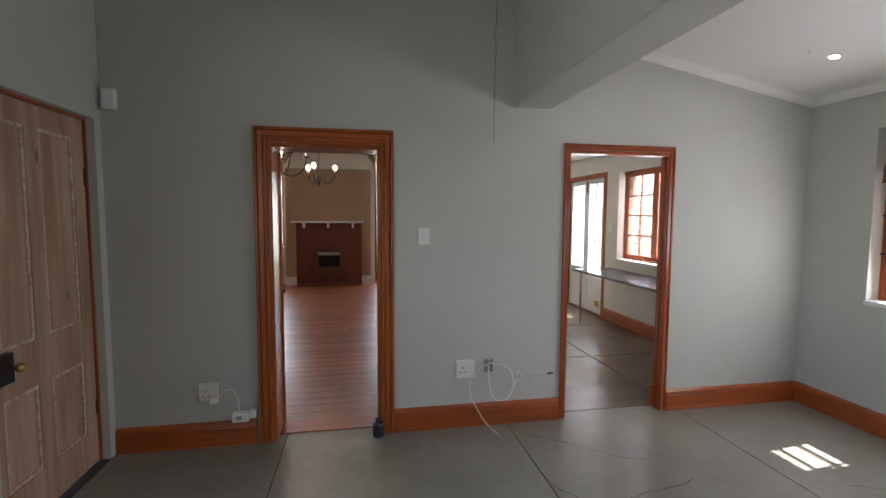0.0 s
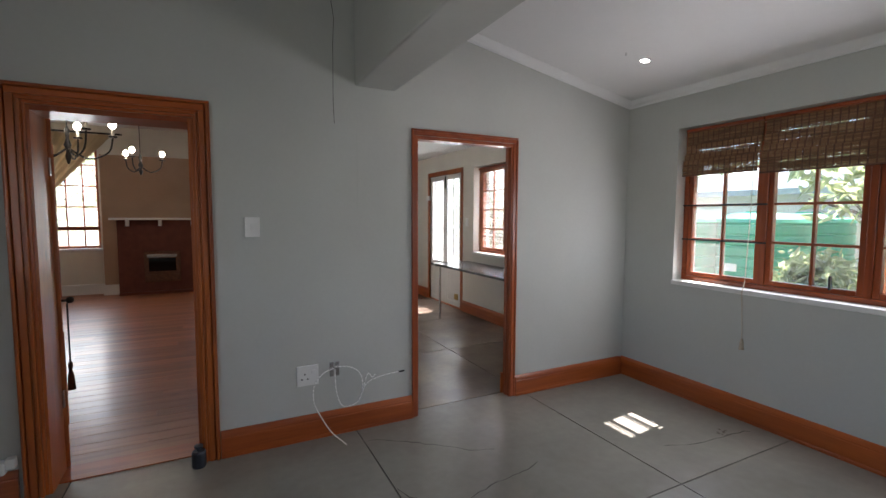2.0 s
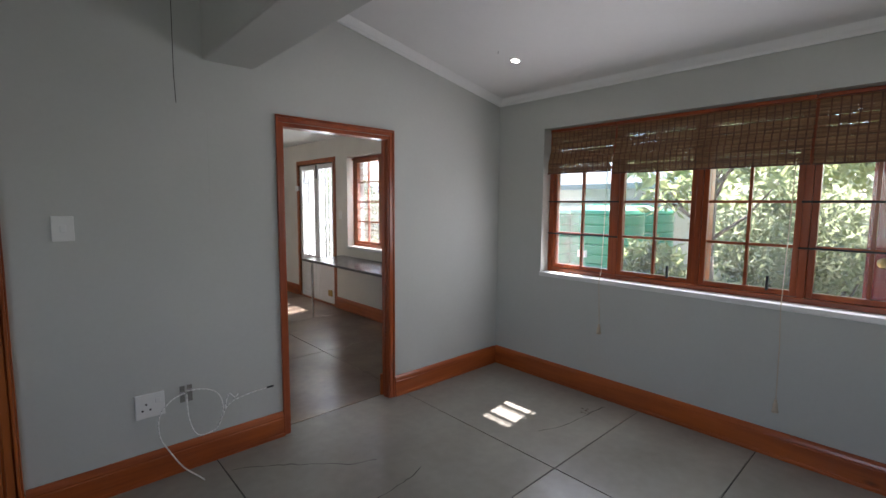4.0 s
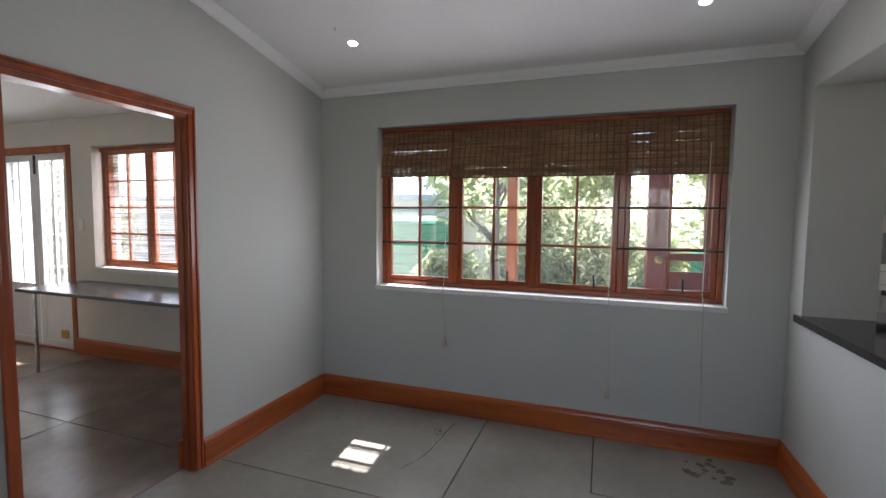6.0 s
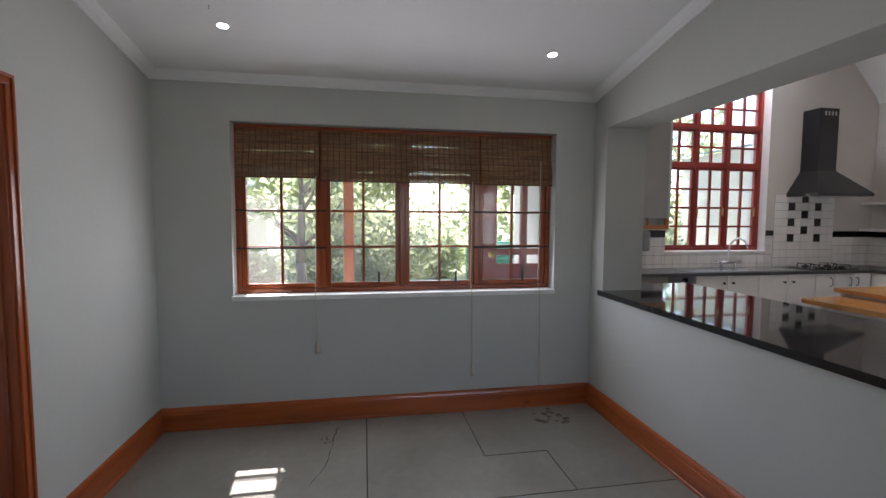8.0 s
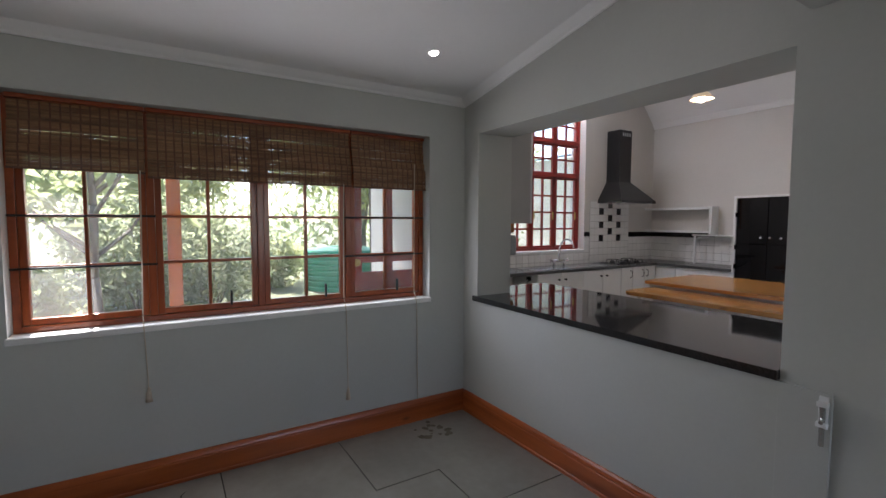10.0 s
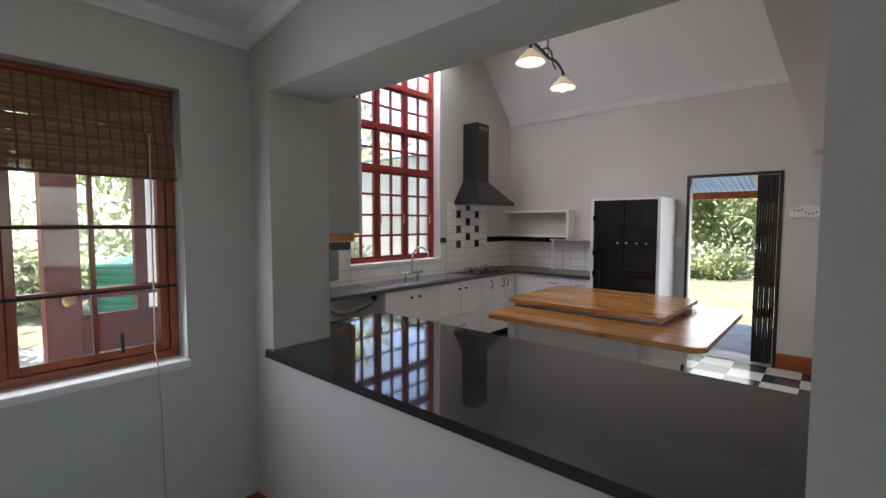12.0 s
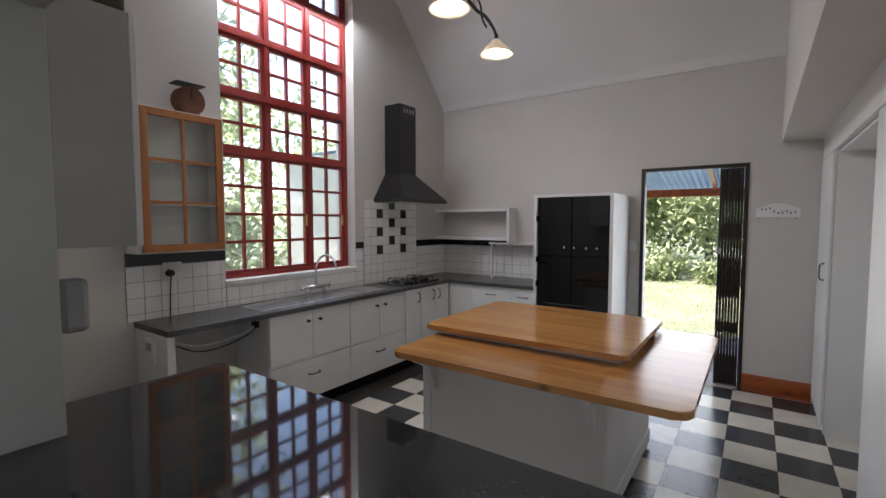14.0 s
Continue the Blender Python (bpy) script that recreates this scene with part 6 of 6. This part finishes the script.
w_ = part("window", box(B(), 9.57, 9.6, -8.0, -7.3, 1.2, 2.2, 0.004), WHITE, wing)
part("pane", box(B(), 9.56, 9.57, -7.93, -7.37, 1.27, 2.13), BLACKGLASS, w_)


# ---- plants ----
def leaf_mesh(name, centres, size, seed, material, stretch=1.7):
    """Small folded leaves, one to each centre."""
    rg = np.random.default_rng(seed)
    n = len(centres)
    a = rg.normal(size=(n, 3))
    a /= np.linalg.norm(a, axis=1)[:, None]
    b = rg.normal(size=(n, 3))
    b -= a * (a * b).sum(1)[:, None]
    b /= np.linalg.norm(b, axis=1)[:, None]
    s = size * rg.uniform(0.6, 1.3, n)[:, None]
    c = np.asarray(centres)
    nrm = np.cross(a, b)
    v = np.stack([c - a * s * stretch, c + b * s * 0.55 + nrm * s * 0.15, c + a * s * stretch, c - b * s * 0.55 + nrm * s * 0.15], 1).reshape(-1, 3)
    f = np.arange(4 * n).reshape(n, 4)
    me = bpy.data.meshes.new(name)
    me.from_pydata(v.tolist(), [], f.tolist())
    me.materials.append(material)
    return me


def clumps(rg, cx, cy, z0, z1, rx, ry, k, per, spread):
    """Leaf centres in uneven clumps filling an egg-shaped crown."""
    out = []
    zc_, rz = (z0 + z1) / 2, (z1 - z0) / 2
    for _ in range(k):
        d = rg.normal(size=3)
        d /= np.linalg.norm(d)
        r = rg.uniform(0.35, 1.0) ** 0.6
        p = np.array([cx + d[0] * rx * r, cy + d[1] * ry * r, zc_ + d[2] * rz * r])
        out.append(p + rg.normal(size=(per, 3)) * spread * rg.uniform(0.6, 1.3))
    q = np.concatenate(out)
    q[:, 2] = np.maximum(q[:, 2], -0.12)
    return q


def tree(x, y, h, r, seed, material, label, size=0.07, base=0.35, k=60, per=110, lean=0.0, trunk=0.14):
    rg = np.random.default_rng(seed)
    ob = thing("tree", label, "tree", at=(x, y, -0.16))
    bm = B()
    top = Vector((lean, lean * 0.5, h * 0.75))
    pts = [Vector((0, 0, 0)), Vector((lean * 0.2 + 0.06, 0.05, h * 0.2)), Vector((lean * 0.5 - 0.05, 0.0, h * 0.45)), top]
    for i, (a, b) in enumerate(zip(pts, pts[1:])):
        tube(bm, a, b, trunk * (1 - 0.25 * i), trunk * (0.75 - 0.25 * i) + 0.01, 10)
    for i in range(9):
        st = pts[1].lerp(top, rg.uniform(0.1, 0.95))
        a = rg.uniform(0, 6.28)
        mid = st + Vector((math.cos(a) * r * 0.4, math.sin(a) * r * 0.4, h * 0.10))
        end = mid + Vector((math.cos(a + 0.3) * r * 0.4, math.sin(a + 0.3) * r * 0.4, h * rg.uniform(0.0, 0.16)))
        tube(bm, st, mid, trunk * 0.38, trunk * 0.24, 7)
        tube(bm, mid, end, trunk * 0.24, 0.012, 6)
    part("trunk", bm, BARK, ob, smooth=True)
    c = clumps(rg, lean * 0.8, 0, h * base, h, r, r, k, per, r * 0.16)
    o = new("crown", leaf_mesh("crown", c, size, seed, material))
    o.parent = ob
    return ob


def bush(x, y, h, r, seed, material, label, size=0.045, k=50, per=110):
    rg = np.random.default_rng(seed)
    ob = thing("bush", label, "bush", at=(x, y, -0.15))
    bm = B()
    for i in range(6):
        a = rg.uniform(0, 6.28)
        tube(bm, (0.05 * math.cos(a), 0.05 * math.sin(a), 0), (r * 0.5 * math.cos(a), r * 0.5 * math.sin(a), h * 0.7), 0.025, 0.008, 6)
    part("stems", bm, BARK, ob)
    c = clumps(rg, 0, 0, 0.0, h, r, r, k, per, r * 0.17)
    c[:, 2] = np.maximum(c[:, 2], 0.02)
    o = new("foliage", leaf_mesh("foliage", c, size, seed, material))
    o.parent = ob
    return ob


tree(8.6, 2.9, 4.2, 1.35, 31, LEAF_A, "small garden tree with large fresh green leaves", 0.10, 0.36, 26, 40, 0.1, 0.10)
bush(9.6, 1.35, 1.75, 1.0, 32, LEAF_B, "dense grey-green garden bush", 0.04, 60, 150)
bush(8.2, 3.6, 1.0, 0.7, 33, LEAF_A, "low leafy green shrub by the tanks", 0.06, 30, 90)
bush(10.8, 2.5, 2.3, 1.1, 34, LEAF_B, "dark green garden bush", 0.05, 50, 120)
bush(12.6, -0.2, 1.1, 0.9, 35, LEAF_C, "low yellow-green shrub at the lawn", 0.05, 30, 100)
tree(12.5, -2.6, 6.5, 2.4, 36, LEAF_C, "spreading tree with a curved pale trunk", 0.08, 0.35, 70, 110, -1.0, 0.17)
tree(15.5, 2.6, 6.5, 2.4, 37, LEAF_C, "tall leafy garden tree", 0.085, 0.2, 60, 100)
tree(9.2, -2.2, 7.3, 2.3, 38, LEAF_A, "tall tree with fine leaves outside the kitchen window", 0.055, 0.30, 55, 36, 0.3, 0.13)
tree(11.5, -4.2, 8.5, 2.2, 39, LEAF_C, "tall slender yellow-green tree", 0.06, 0.15, 50, 80, 0.2, 0.12)
# Added tree; the crown sits out of view to block sun from the island.
tree(10.4, -2.2, 14.5, 2.6, 48, LEAF_A, "added tall tree with unseen crown screening the kitchen sun", 0.10, 0.71, 90, 130, 0.2, 0.17)
bush(7.4, 13.0, 2.6, 1.5, 49, LEAF_B, "tall dark bush beyond the french door", 0.07, 50, 90)
bush(8.4, -3.2, 1.9, 1.1, 40, LEAF_C, "bright green bush outside the kitchen", 0.06, 40, 100)
tree(3.0, -17.5, 5.5, 2.8, 41, LEAF_A, "broad leafy tree across the back lawn", 0.09, 0.12, 80, 110)
tree(6.6, -18.5, 5.2, 2.6, 42, LEAF_C, "rounded yellow-green tree across the back lawn", 0.09, 0.12, 70, 110)
tree(-0.6, -19.0, 6.5, 2.8, 43, LEAF_B, "dark leafy tree behind the back lawn", 0.09, 0.12, 70, 110)
bush(2.2, -14.8, 0.55, 0.9, 44, LEAF_A, "low strappy border plants by the lawn", 0.07, 24, 60)
bush(4.4, -15.0, 0.6, 1.0, 45, LEAF_A, "low green border plants by the lawn", 0.07, 24, 60)
tree(9.5, 19.5, 7.5, 2.2, 46, LEAF_A, "leafy tree beyond the french door", 0.09, 0.2, 50, 90)
tree(-5.5, 22.0, 6.0, 2.4, 47, LEAF_C, "pale green tree beyond the lounge window", 0.09, 0.2, 50, 90)

rg = np.random.default_rng(77)
far = []
for cx, cy in [(19 + rg.uniform(-2, 3), y) for y in np.arange(-16, 16, 2.4)] + [(x, -24 + rg.uniform(-2, 2)) for x in np.arange(-10, 20, 2.6)]:
    hh = rg.uniform(5, 9)
    far.append(clumps(rg, cx, cy, 0.0, hh, 2.2, 2.2, 18, 34, 0.6))
woods = new("far_trees", leaf_mesh("far_trees", np.concatenate(far), 0.17, 78, LEAF_A, 1.2))
tagged(woods, "distant belt of green garden trees", "trees", kind="stuff")

c = np.stack([rg.uniform(0.5, 6.5, 9000), rg.uniform(-14.5, -7.4, 9000), np.full(9000, -0.13)], 1)
gr = new("grass_tufts", leaf_mesh("grass_tufts", c, 0.014, 79, BLADE, 1.6))
tagged(gr, "short sunlit lawn grass", "grass", kind="stuff")
